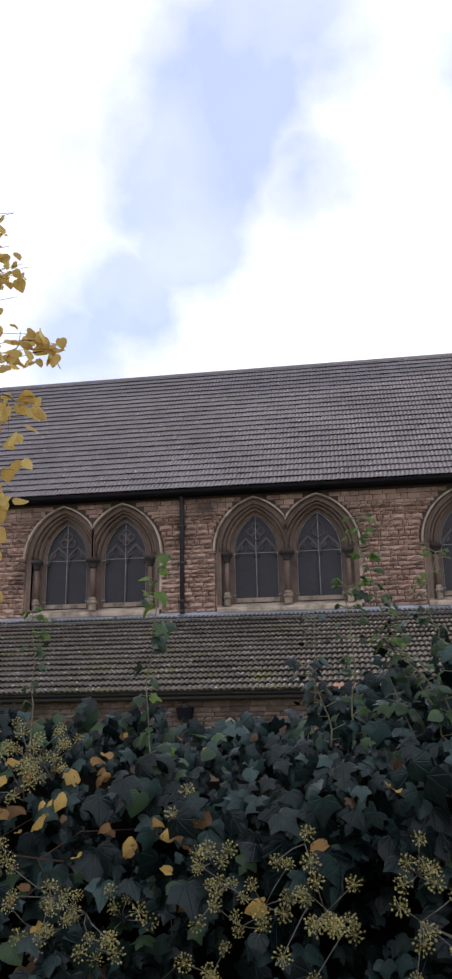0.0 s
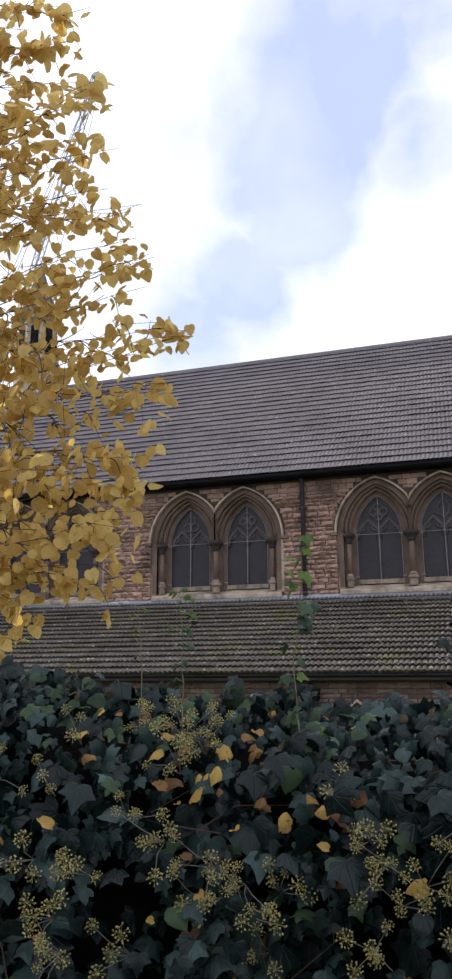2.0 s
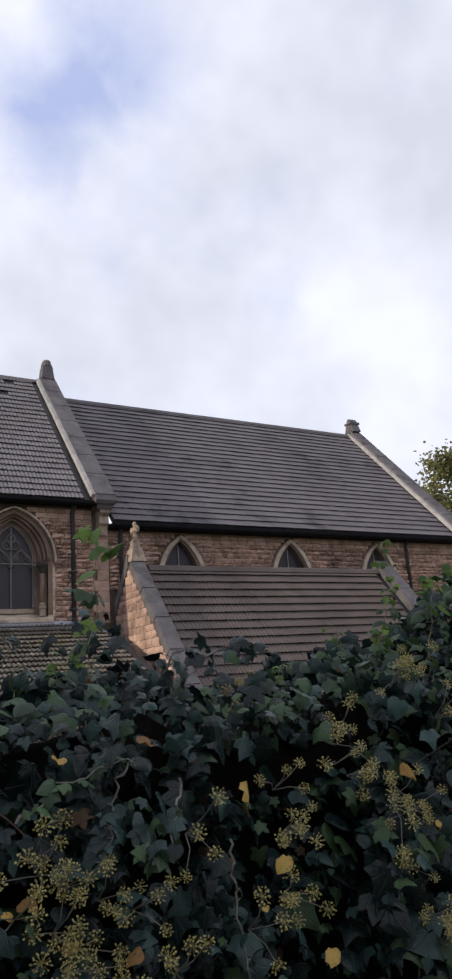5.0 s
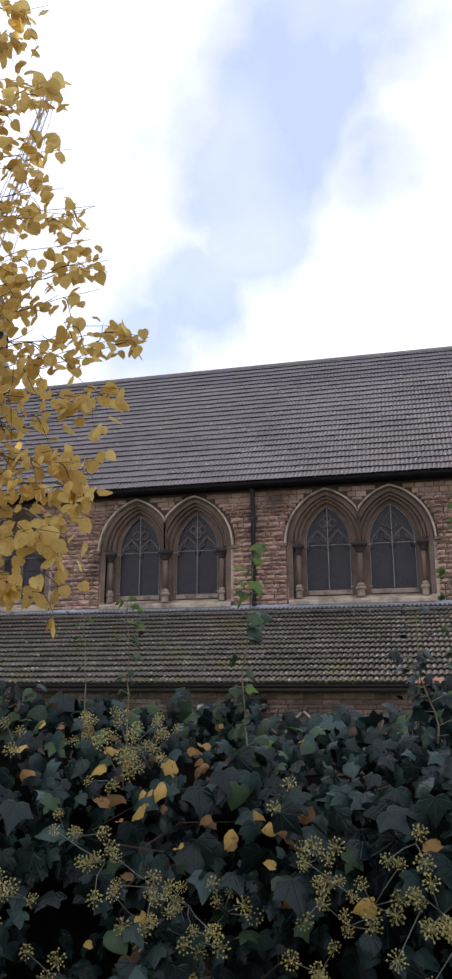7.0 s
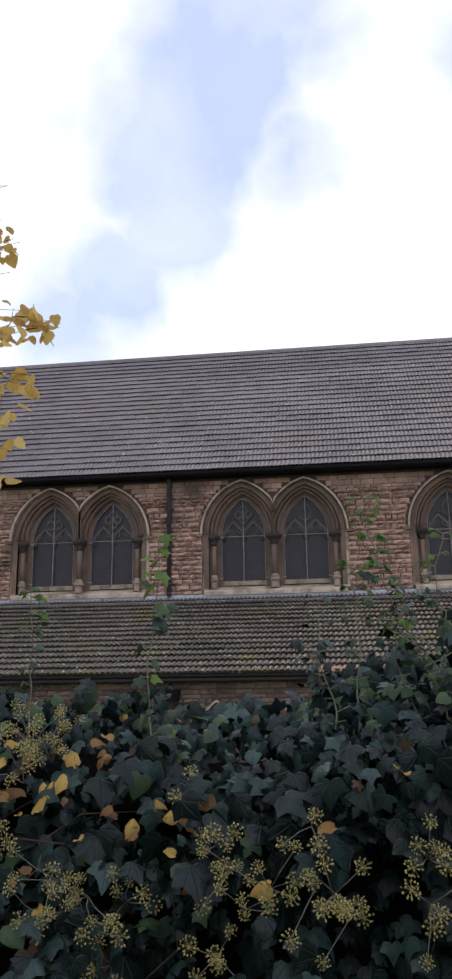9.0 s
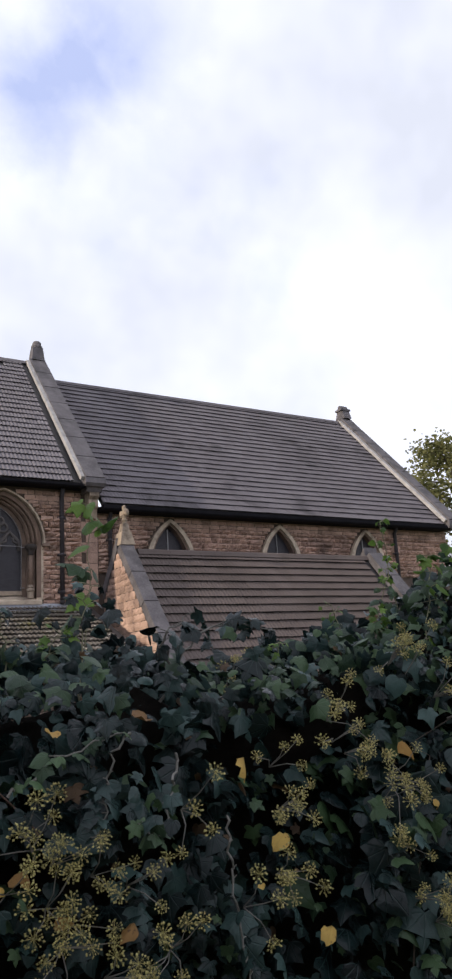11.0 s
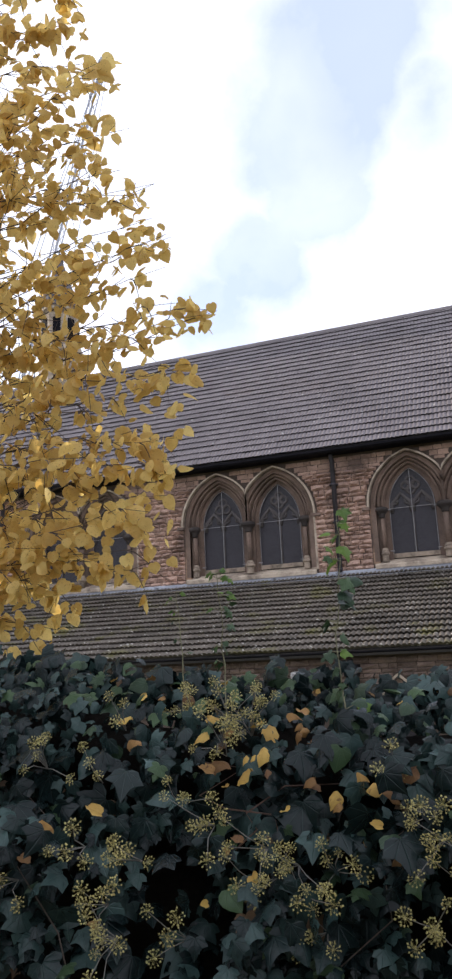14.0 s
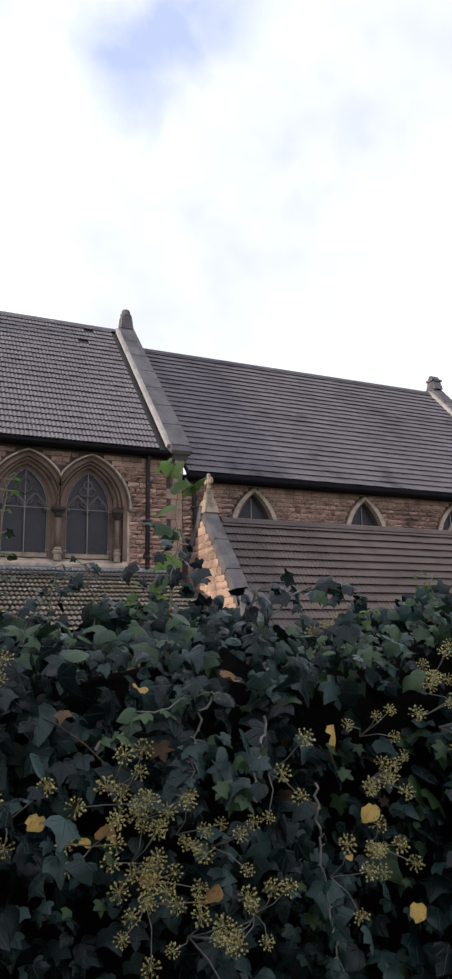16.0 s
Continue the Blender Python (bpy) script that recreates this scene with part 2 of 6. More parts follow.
def put(name, me, parent=None, label="", m=None, kind=""):
    ob = new(name, me)
    if parent:
        ob.parent = parent
    if m is not None:
        ob.matrix_basis = m
    return tagged(ob, label, kind=kind)


class Soup:
    """Collects boxes, tubes and sweeps into one mesh."""

    def __init__(self):
        self.v, self.f = [], []

    def add(self, verts, faces):
        k = len(self.v)
        self.v += [tuple(v) for v in verts]
        self.f += [tuple(i + k for i in f) for f in faces]
        return self

    def box(self, x0, x1, y0, y1, z0, z1, taper=0.0):
        b = taper
        v = [(x0, y0, z0), (x1, y0, z0), (x1, y1, z0), (x0, y1, z0), (x0 + b, y0 + b, z1), (x1 - b, y0 + b, z1), (x1 - b, y1 - b, z1), (x0 + b, y1 - b, z1)]
        return self.add(v, [(0, 3, 2, 1), (4, 5, 6, 7), (0, 1, 5, 4), (1, 2, 6, 5), (2, 3, 7, 6), (3, 0, 4, 7)])

    def prism(self, outline, along, axis):
        """A solid from an outline (pairs) pushed along one axis from a to b. axis x: pairs are y, z; axis y: pairs are x, z; axis z: x, y."""
        n = len(outline)
        def at(p, d):
            return {"x": (d, p[0], p[1]), "y": (p[0], d, p[1]), "z": (p[0], p[1], d)}[axis]
        v = [at(p, along[0]) for p in outline] + [at(p, along[1]) for p in outline]
        f = [tuple(range(n))[::-1], tuple(range(n, 2 * n))] + [(i, (i + 1) % n, n + (i + 1) % n, n + i) for i in range(n)]
        return self.add(v, f)

    def tube(self, points, radii, sides=8, cap=True):
        pts = [Vector(p) for p in points]
        radii = radii if isinstance(radii, (list, tuple)) else [radii] * len(pts)
        rings = []
        side = None
        for i, p in enumerate(pts):
            ahead = (pts[min(i + 1, len(pts) - 1)] - pts[max(i - 1, 0)]).normalized()
            if side is None:
                side = ahead.cross(Vector((0.13, 0.97, 0.21))).normalized()
            else:
                side = (side - ahead * side.dot(ahead)).normalized()
            up = ahead.cross(side)
            rings.append([p + (side * math.cos(a) + up * math.sin(a)) * radii[i] for a in (2 * math.pi * k / sides for k in range(sides))])
        v = [q for r in rings for q in r]
        f = [(i * sides + k, i * sides + (k + 1) % sides, (i + 1) * sides + (k + 1) % sides, (i + 1) * sides + k) for i in range(len(pts) - 1) for k in range(sides)]
        if cap:
            f += [tuple(range(sides))[::-1], tuple(range((len(pts) - 1) * sides, len(pts) * sides))]
        return self.add(v, f)

    def lathe(self, x, y, profile, sides=12):
        """Round upright shape from (radius, z) pairs."""
        v = [(x + r * math.cos(2 * math.pi * k / sides), y + r * math.sin(2 * math.pi * k / sides), z) for r, z in profile for k in range(sides)]
        n = len(profile)
        f = [(i * sides + k, i * sides + (k + 1) % sides, (i + 1) * sides + (k + 1) % sides, (i + 1) * sides + k) for i in range(n - 1) for k in range(sides)]
        f += [tuple(range(sides))[::-1], tuple(range((n - 1) * sides, n * sides))]
        return self.add(v, f)

    def mesh(self, name, mat, smooth=False, weld=False):
        me = mesh_of(name, self.v, self.f, mat, smooth)
        if weld:
            bm = bmesh.new()
            bm.from_mesh(me)
            bmesh.ops.remove_doubles(bm, verts=bm.verts, dist=0.002)
            bm.to_mesh(me)
            bm.free()
        return me


# ================= ground =================
def ground_height(x, y):
    k = min(max((y - 3.5) / 9.0, 0.0), 1.0)
    return -1.9 * k * k * (3 - 2 * k) + 0.04 * math.sin(x * 0.9) * math.cos(y * 0.7)


def build_ground():
    xs = [-900, -300, -120] + [-60 + 3 * i for i in range(41)] + [120, 300, 900]
    ys = [-900, -300, -100, -40, -20, -10, -5] + [-2 + 1.2 * i for i in range(20)] + [30, 45, 80, 160, 400, 900]
    v = [(x, y, ground_height(x, y)) for y in ys for x in xs]
    n = len(xs)
    f = [(j * n + i, j * n + i + 1, (j + 1) * n + i + 1, (j + 1) * n + i) for j in range(len(ys) - 1) for i in range(n - 1)]
    ob = put("ground", mesh_of("ground", v, f, GRASS, True))
    tagged(ob, "rough grass sloping gently down to the church", "ground", kind="structure")


build_ground()
# plain wall added unseen behind the camera; closes that side and dims the hedge
hw = Soup().box(-22, 22, -4.1, -3.6, -0.2, 2.0).box(-22.3, 22.3, -4.2, -3.5, 2.0, 2.12)
tagged(put("wall_south", hw.mesh("wall_south", BRICK)), "plain brown brick wall added unseen behind the viewer to hold back skylight", "wall", kind="structure")
# unseen wall, added only to keep the low sun off the hedge
ww = Soup().box(-8.5, -8.0, -3.6, 2.3, -0.2, 5.2).box(-8.7, -7.8, -3.4, 2.42, 5.2, 5.35)
tagged(put("wall_west", ww.mesh("wall_west", BRICK)), "plain brown brick wall added unseen past the hedge to keep the sun off it", "wall", kind="structure")

# ================= the church =================
WALL_Y = 18.456
BAYS = [-16.2, -11.1, -6.10, -1.11, 4.0]
EAVE_Z, EAVE_Y, RIDGE_Y, RIDGE_Z = 6.60, 18.08, 23.1, 11.98
NAVE_X0, NAVE_X1 = -19.0, 7.25
church = new("church")
church.location = (0, 18.456, -1.9)
tagged(church, "brown sandstone Gothic church with grey tiled roofs and pointed windows", "church")
CH = Matrix.Translation((0, -18.456, 1.9))


def cpart(name, me, label="", parent=None, kind=""):
    ob = put(name, me, parent or church, label, None if parent else CH, kind)
    return ob


def arch_curve(a, off, spring, sill, xc, half=1.04, rise=1.36, steps=12):
    """Points of a pointed arch over jambs, from the foot of one jamb to the foot of the other; off: how far inside the outermost curve."""
    half, rise = half - off, rise - 0.83 * off
    c = (rise * rise - half * half) / (2 * half)
    r = half + c
    top = math.acos(c / r)
    pts = [(xc - (r - c), sill)] if sill is not None else []
    for i in range(steps + 1):
        w = top * i / steps
        pts.append((xc + c - r * math.cos(w), spring + r * math.sin(w)))
    left = pts[:]
    return left + [(2 * xc - x, z) for x, z in left[:-1][::-1]]


def band(soup, outer, inner, y_face, y_back, y_outer=None, clamp=None):
    """A moulded order: the face between two arch curves and the soffit behind the inner one (and the side outside the outer one)."""
    if clamp:
        outer, inner = ([(min(max(x, clamp[0]), clamp[1]), z) for x, z in c] for c in (outer, inner))
    n = len(outer)
    v = [(x, y_face, z) for x, z in outer] + [(x, y_face, z) for x, z in inner] + [(x, y_back, z) for x, z in inner]
    f = [(i, i + 1, n + i + 1, n + i) for i in range(n - 1)] + [(n + i, n + i + 1, 2 * n + i + 1, 2 * n + i) for i in range(n - 1)]
    if y_outer is not None:
        v += [(x, y_outer, z) for x, z in outer]
        f += [(3 * n + i, 3 * n + i + 1, i + 1, i) for i in range(n - 1)]
    soup.add(v, f)


SPRING, SILL_TOP, GLASS_BOT = 5.03, 3.70, 3.88


def twin_outline_gap(z, xc):
    """Half width, about the bay's middle, that the twin window takes up at a height; 0 where there is none."""
    if z < 3.42 or z > SPRING + 1.40:
        return 0.0
    if z < SPRING:
        return 1.80
    c = (1.36 ** 2 - 1.04 ** 2) / (2 * 1.04)
    r = 1.04 + c + 0.03
    h = z - SPRING
    return 0.79 + max(0.0, math.sqrt(max(r * r - h * h, 0)) - c) if h < r else 0.0


def twin_inner_gap(z):
    """Half width of the bare wall between the two arch heads at a height above the valley."""
    c = (1.36 ** 2 - 1.04 ** 2) / (2 * 1.04)
    r = 1.04 + c + 0.03
    h = z - SPRING
    return max(0.0, 0.79 - (math.sqrt(max(r * r - h * h, 0)) - c)) if h > 0 else 0.0


def tracery(soup, x, y, kind):
    """Two cusped heads and a foiled figure over them, in thin stone bars."""
    w = 0.262
    for s in (-1, 1):
        cx = x + s * w
        pts = [(cx - w + 0.02, y, SPRING - 0.14), (cx - w + 0.03, y, SPRING + 0.10), (cx - 0.10, y, SPRING + 0.23), (cx, y, SPRING + 0.34),
               (cx + 0.10, y, SPRING + 0.23), (cx + w - 0.03, y, SPRING + 0.10), (cx + w - 0.02, y, SPRING - 0.14)]
        soup.tube(pts, 0.052, 6)
        for q in (-1, 1):
            soup.tube([(cx + q * (w - 0.04), y, SPRING + 0.04), (cx + q * 0.09, y, SPRING + 0.10), (cx + q * 0.10, y, SPRING + 0.22)], 0.034, 5)
    if kind == 0:
        for k in range(4):
            a = math.pi / 2 * k
            ox, oz = x + 0.115 * math.cos(a), SPRING + 0.53 + 0.115 * math.sin(a)
            soup.tube([(ox + 0.10 * math.cos(2 * math.pi * j / 12), y, oz + 0.10 * math.sin(2 * math.pi * j / 12)) for j in range(13)], 0.036, 5, False)
    elif kind == 1:
        for s in (-1, 1):
            soup.tube([(x, y, SPRING + 0.30), (x + s * 0.13, y, SPRING + 0.42), (x + s * 0.15, y, SPRING + 0.56), (x, y, SPRING + 0.80)], 0.03, 5)
            soup.tube([(x, y, SPRING + 0.30), (x + s * 0.22, y, SPRING + 0.44), (x + s * 0.30, y, SPRING + 0.40)], 0.02, 5)
    else:
        for k in range(3):
            a = math.pi / 2 + 2 * math.pi / 3 * k
            ox, oz = x + 0.11 * math.cos(a), SPRING + 0.50 + 0.11 * math.sin(a)
            soup.tube([(ox + 0.115 * math.cos(2 * math.pi * j / 12), y, oz + 0.115 * math.sin(2 * math.pi * j / 12)) for j in range(13)], 0.036, 5, False)


def build_twin_window(xc, index):
    Y = WALL_Y
    s, rolls = Soup(), []
    for side in (-1, 1):
        x = xc + side * 0.79
        lim = (-99, xc) if side < 0 else (xc, 99)
        o1, o2, o3, o4, o5 = (arch_curve(0, off, SPRING, SILL_TOP - 0.02, x) for off in (0.07, 0.19, 0.28, 0.375, 0.475))
        band(s, o1, o2, Y - 0.015, Y + 0.09, Y + 0.05, lim)
        band(s, o2, o3, Y + 0.09, Y + 0.17, None, lim)
        band(s, o3, o4, Y + 0.17, Y + 0.27, None, lim)
        band(s, o4, o5, Y + 0.27, Y + 0.36, None, lim)
        for off, yy, rr in ((0.16, -0.005, 0.035), (0.235, 0.075, 0.036), (0.325, 0.16, 0.034)):
            curve = [(px, Y + yy, pz) for px, pz in arch_curve(0, off, SPRING, None, x)]
            rolls.append(Soup().tube([p for p in curve if lim[0] <= p[0] <= lim[1]], rr, 6))
    s.box(xc - 0.035, xc + 0.035, Y - 0.012, Y + 0.36, SPRING, SPRING + 0.76)
    win = cpart("window", s.mesh("window", MOULD, weld=True), "twin pointed clerestory window with deep dark stone mouldings")
    for q in rolls:
        put("roll_moulding", q.mesh("roll_moulding", MOULD, True), win)
    # pale hood moulds with their carved stops
    h = Soup()
    for side in (-1, 1):
        x = xc + side * 0.79
        lim = (-99, xc) if side < 0 else (xc, 99)
        a, b = arch_curve(0, -0.012, SPRING, None, x), arch_curve(0, 0.035, SPRING, None, x)
        band(h, a, b, Y - 0.13, Y, Y, lim)
        sx = xc + side * 1.86
        stop = Soup().box(sx - 0.11, sx + 0.09, Y - 0.14, Y, SPRING - 0.07, SPRING + 0.0, 0.02) if side < 0 else Soup().box(sx - 0.09, sx + 0.11, Y - 0.14, Y, SPRING - 0.07, SPRING + 0.0, 0.02)
        put("hood_stop", stop.mesh("hood_stop", MOULD), win)
    put("hood_mould", h.mesh("hood_mould", PALE), win, "pale projecting stone hood mould")
    # shafts with capitals and bases
    for cx, big in ((xc - 1.51, 0.8), (xc, 1.0), (xc + 1.51, 0.8)):
        col = Soup().lathe(cx, Y + 0.05, [(0.075 * big, 3.98), (0.072 * big, 4.84)], 10)
        shaft = put("shaft", col.mesh("shaft", MOULD, True), win)
        cap = Soup().lathe(cx, Y + 0.03, [(0.075 * big, 4.74), (0.10 * big, 4.77), (0.085 * big, 4.795), (0.16 * big, 4.89), (0.195 * big, 4.91), (0.195 * big, 4.975), (0.15 * big, 5.01)], 12)
        put("capital", cap.mesh("capital", CAPITAL, True), win, "dark moulded stone capital")
        base = Soup().lathe(cx, Y + 0.05, [(0.10 * big, 3.66), (0.10 * big, 3.82), (0.135 * big, 3.85), (0.135 * big, 3.88), (0.10 * big, 3.92), (0.11 * big, 3.935), (0.08 * big, 3.98), (0.075 * big, 4.0)], 10)
        put("base", base.mesh("base", WORN), win, "weathered column base")
    # pale sill and the side stones
    sill = Soup().prism([(Y - 0.10, 3.50), (Y - 0.10, 3.58), (Y - 0.05, 3.62), (Y + 0.38, 3.76), (Y + 0.38, 3.50)], (xc - 1.76, xc + 1.76), "x")
    sill.prism([(Y - 0.04, 3.60), (Y - 0.04, 3.64), (Y + 0.30, 3.74), (Y + 0.30, 3.6)], (xc - 1.40, xc - 0.18), "x")
    sill.prism([(Y - 0.04, 3.60), (Y - 0.04, 3.64), (Y + 0.30, 3.74), (Y + 0.30, 3.6)], (xc + 0.18, xc + 1.40), "x")
    put("sill", sill.mesh("sill", PALE), win, "pale sloping stone sill")
    z = 3.62
    rng = random.Random(index * 7 + 3)
    while z < SPRING - 0.1:
        step = min(rng.uniform(0.22, 0.34), SPRING - 0.03 - z)
        for side in (-1, 1):
            wdt = 0.0 if side < 0 else 0.035
            x0 = xc + side * 1.64
            x1 = xc + side * (1.80 + wdt)
            q = Soup().box(min(x0, x1), max(x0, x1), Y - 0.012, Y + 0.2, z + 0.004, z + step - 0.004)
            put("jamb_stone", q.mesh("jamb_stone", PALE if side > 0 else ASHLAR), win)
        z += step
    # glass, tracery, guard bars
    for side in (-1, 1):
        x = xc + side * 0.79
        line = arch_curve(0, 0.475, SPRING, SILL_TOP, x)
        glass = mesh_of("glass", [(px, Y + 0.345, pz) for px, pz in line], [tuple(range(len(line)))[::-1]], GLASS)
        put("glass", glass, win, "dark leaded glass behind a wire guard")
        t = Soup()
        tracery(t, x, Y + 0.335, (index + (1 if side > 0 else 0)) % 3)
        t.tube([(x, Y + 0.335, SILL_TOP + 0.1), (x, Y + 0.335, SPRING + 0.2)], 0.03, 6)
        put("tracery", t.mesh("tracery", TRACERY, True), win, "thin cusped stone tracery")
        g = Soup()
        edge = [(px, Y + 0.27, pz) for px, pz in arch_curve(0, 0.495, SPRING, GLASS_BOT, x)]
        g.tube(edge, 0.007, 5)
        g.tube([(x, Y + 0.27, GLASS_BOT), (x, Y + 0.27, SPRING + 0.93)], 0.009, 5)
        g.tube([(x - 0.56, Y + 0.27, SPRING - 0.03), (x + 0.56, Y + 0.27, SPRING - 0.03)], 0.009, 5)
        for zz in (GLASS_BOT + 0.06, SPRING - 0.06):
            for q in (-1, 1):
                g.tube([(x + q * 0.52, Y + 0.27, zz), (x + q * 0.61, Y + 0.22, zz)], 0.012, 5)
        put("guard_bar", g.mesh("guard_bar", BAR), win, "thin pale metal guard bars")
        rail = Soup().box(x - 0.56, x + 0.56, Y + 0.25, Y + 0.34, SILL_TOP + 0.06, GLASS_BOT - 0.01)
        put("rail", rail.mesh("rail", WORN), win)


def wall_with_holes(name, outline, holes, y0, depth, mat):
    """An upright wall facing the camera with holes right through it."""
    from mathutils.geometry import tessellate_polygon
    loops = [[Vector((x, z, 0)) for x, z in outline]] + [[Vector((x, z, 0)) for x, z in h] for h in holes]
    flat = [p for l in loops for p in l]
    tris = tessellate_polygon(loops)
    v = [(p.x, y0, p.y) for p in flat]
    f = [tuple(t) for t in tris]
    k, start = len(v), 0
    v += [(p.x, y0 + depth, p.y) for p in flat]
    for l in loops:
        n = len(l)
        f += [(start + i, start + (i + 1) % n, k + start + (i + 1) % n, k + start + i) for i in range(n)]
        start += n
    return mesh_of(name, v, f, mat)


holes = []
for xc in BAYS:
    left = arch_curve(0, 0.12, SPRING, 3.62, xc - 0.79)
    right = arch_curve(0, 0.12, SPRING, 3.62, xc + 0.79)
    edge = [(min(x, xc - 0.005), z) for x, z in left]
    edge = [p for i, p in enumerate(edge) if not (p[0] >= xc - 0.006 and p[1] < SPRING + 0.72)]
    other = [(max(x, xc + 0.005), z) for x, z in right]
    other = [p for p in other if not (p[0] <= xc + 0.006 and p[1] < SPRING + 0.72)]
    holes.append(edge + [(xc, SPRING + 0.70)] + other)
nave_wall = cpart("nave_wall", wall_with_holes("nave_wall", [(NAVE_X0, 2.6), (NAVE_X1, 2.6), (NAVE_X1, 6.62), (NAVE_X0, 6.62)], holes, WALL_Y, 0.6, MORTAR),
                  "clerestory wall of rock-faced brown sandstone blocks")
for i, xc in enumerate(BAYS):
    build_twin_window(xc, i)

# east end of the nave and the hidden far side
shell = Soup()
shell.box(NAVE_X0, NAVE_X1, 27.2, 27.8, -1.9, 6.6)
shell.prism([(WALL_Y + 0.6, 2.6), (27.2, 2.6), (27.2, 6.7), (RIDGE_Y, 11.8), (WALL_Y + 0.6, 6.7)], (NAVE_X0, NAVE_X0 + 0.5), "x")
shell.prism([(WALL_Y + 0.02, -1.9), (27.2, -1.9), (27.2, 6.7), (RIDGE_Y, 11.8), (WALL_Y + 0.02, 6.6)], (NAVE_X1 - 0.55, NAVE_X1), "x")
cpart("gable_wall", shell.mesh("gable_wall", ASHLAR), "brown sandstone gable and far walls")


def block_mesh(rng, name, mat, w, h, rough):
    """One rock-faced block, w by h, proud of the wall, its face broken and its arrises worn; local x right, z up, face towards -y."""
    n, m = (4, 3)
    v, f = [], []
    for j in range(m + 1):
        for i in range(n + 1):
            edge = i in (0, n) or j in (0, m)
            fx, fz = i / n, j / m
            y = -0.006 - 0.3 * rough * rng.random() if edge else -rough * rng.uniform(0.3, 1.0)
            wob = 0.035 if edge else 0.06
            v.append((w * fx + rng.uniform(-wob, wob) * w, y, h * fz + rng.uniform(-wob, wob) * h * 1.6))
    for j in range(m):
        for i in range(n):
            a = j * (n + 1) + i
            f.append((a, a + 1, a + n + 2, a + n + 1))
    ring = list(range(n + 1)) + [j * (n + 1) + n for j in range(1, m + 1)] + [m * (n + 1) + i for i in range(n - 1, -1, -1)] + [j * (n + 1) for j in range(m - 1, 0, -1)]
    k = len(v)
    v += [(v[i][0], 0.03, v[i][2]) for i in ring]
    f += [(ring[(i + 1) % len(ring)], ring[i], k + i, k + (i + 1) % len(ring)) for i in range(len(ring))]
    return v, f


def stone_face(parent, spans, z0, z1, y, rng, mat, limit, course=(0.085, 0.16), length=(0.13, 0.36), rough=0.125, keep=None, smooth_over=99.0):
    """Courses of blocks laid over a wall. spans(z0, z1) gives the free stretches of a course. The blocks for which keep(x, z) holds are
    single pieces, up to the limit, and the others are joined."""
    rest = Soup()
    shapes = {}
    made = 0
    z = z0
    while z < z1 - 0.06:
        h = min(rng.uniform(*course), z1 - z)
        for a, b in spans(z, z + h):
            x = a
            while x < b - 0.03:
                w = rng.uniform(*length)
                if b - x - w < 0.14:
                    w = b - x
                rr = rough if z < smooth_over else rough * 0.25
                gap = 0.015
                if keep and keep(x, z) and made < limit and w > 0.15:
                    key = (round(w * 12), round(h * 40), rng.randrange(2), rr)
                    if key not in shapes:
                        shapes[key] = mesh_of("stone_block", *block_mesh(rng, "b", mat, 1.0, 1.0, rr), mat)
                    put("stone_block", shapes[key], parent, m=Matrix.Translation((x + gap / 2, y, z + gap / 2)) @ Matrix.Diagonal((w - gap, 1, h - gap, 1)))
                    made += 1
                else:
                    v, f = block_mesh(rng, "b", mat, w - gap, h - gap, rr)
                    rest.add([(x + gap / 2 + p[0], y + p[1], z + gap / 2 + p[2]) for p in v], f)
                x += w
        z += h
    if rest.v:
        put("stone_coursing", rest.mesh("stone_coursing", mat), parent, "courses of rock-faced brown sandstone blocks", kind="stuff")


def nave_spans(z0, z1):
    zm = (z0 + z1) / 2
    cuts = []
    for xc in BAYS:
        g = max(twin_outline_gap(z0, xc), twin_outline_gap(z1, xc), twin_outline_gap(zm, xc))
        if g > 0:
            cuts.append((xc - g - 0.01, xc + g + 0.01))
    out, x = [], NAVE_X0
    for a, b in cuts:
        out.append((x, a))
        x = b
    out.append((x, NAVE_X1 - 0.42))
    for xc in BAYS:
        g = min(twin_inner_gap(z0), twin_inner_gap(z1)) - 0.02
        if g > 0.08 and twin_outline_gap(zm, xc) > 0:
            out.append((xc - g, xc + g))
    return [(a, b) for a, b in out if b - a > 0.08]


# ---- roofs ----
ROLLS, COVER, GAUGE = 3, 0.315, 0.29


def tile_shape(lift=0.046, rise=0.016):
    """One interlocking tile with three rolls, its head lying down the slope behind; local x across, y up the slope, z out."""
    n = ROLLS * 4
    v, f = [], []
    for row, (yy, zz, low) in enumerate(((0.06, 0.0, True), (0.0, lift, False), (GAUGE + 0.02, 0.004, False))):
        for i in range(n + 1):
            ph = i / 4.0
            roll = rise * max(0.0, math.sin(math.pi * (ph % 1.0))) ** 0.8
            x = COVER * i / n
            v.append((x, yy, roll + zz if not low else roll * 0.2 - 0.004))
    for r in range(2):
        for i in range(n):
            a = r * (n + 1) + i
            f.append((a, a + 1, a + n + 2, a + n + 1))
    return v, f


def slope_matrix(x0, y0, z0, angle, flip=False):
    """x along the eave, y up the slope, z out of it."""
    c, s = math.cos(angle), math.sin(angle)
    return Matrix(((1, 0, 0, x0), (0, c, -s, y0), (0, s, c, z0), (0, 0, 0, 1)))


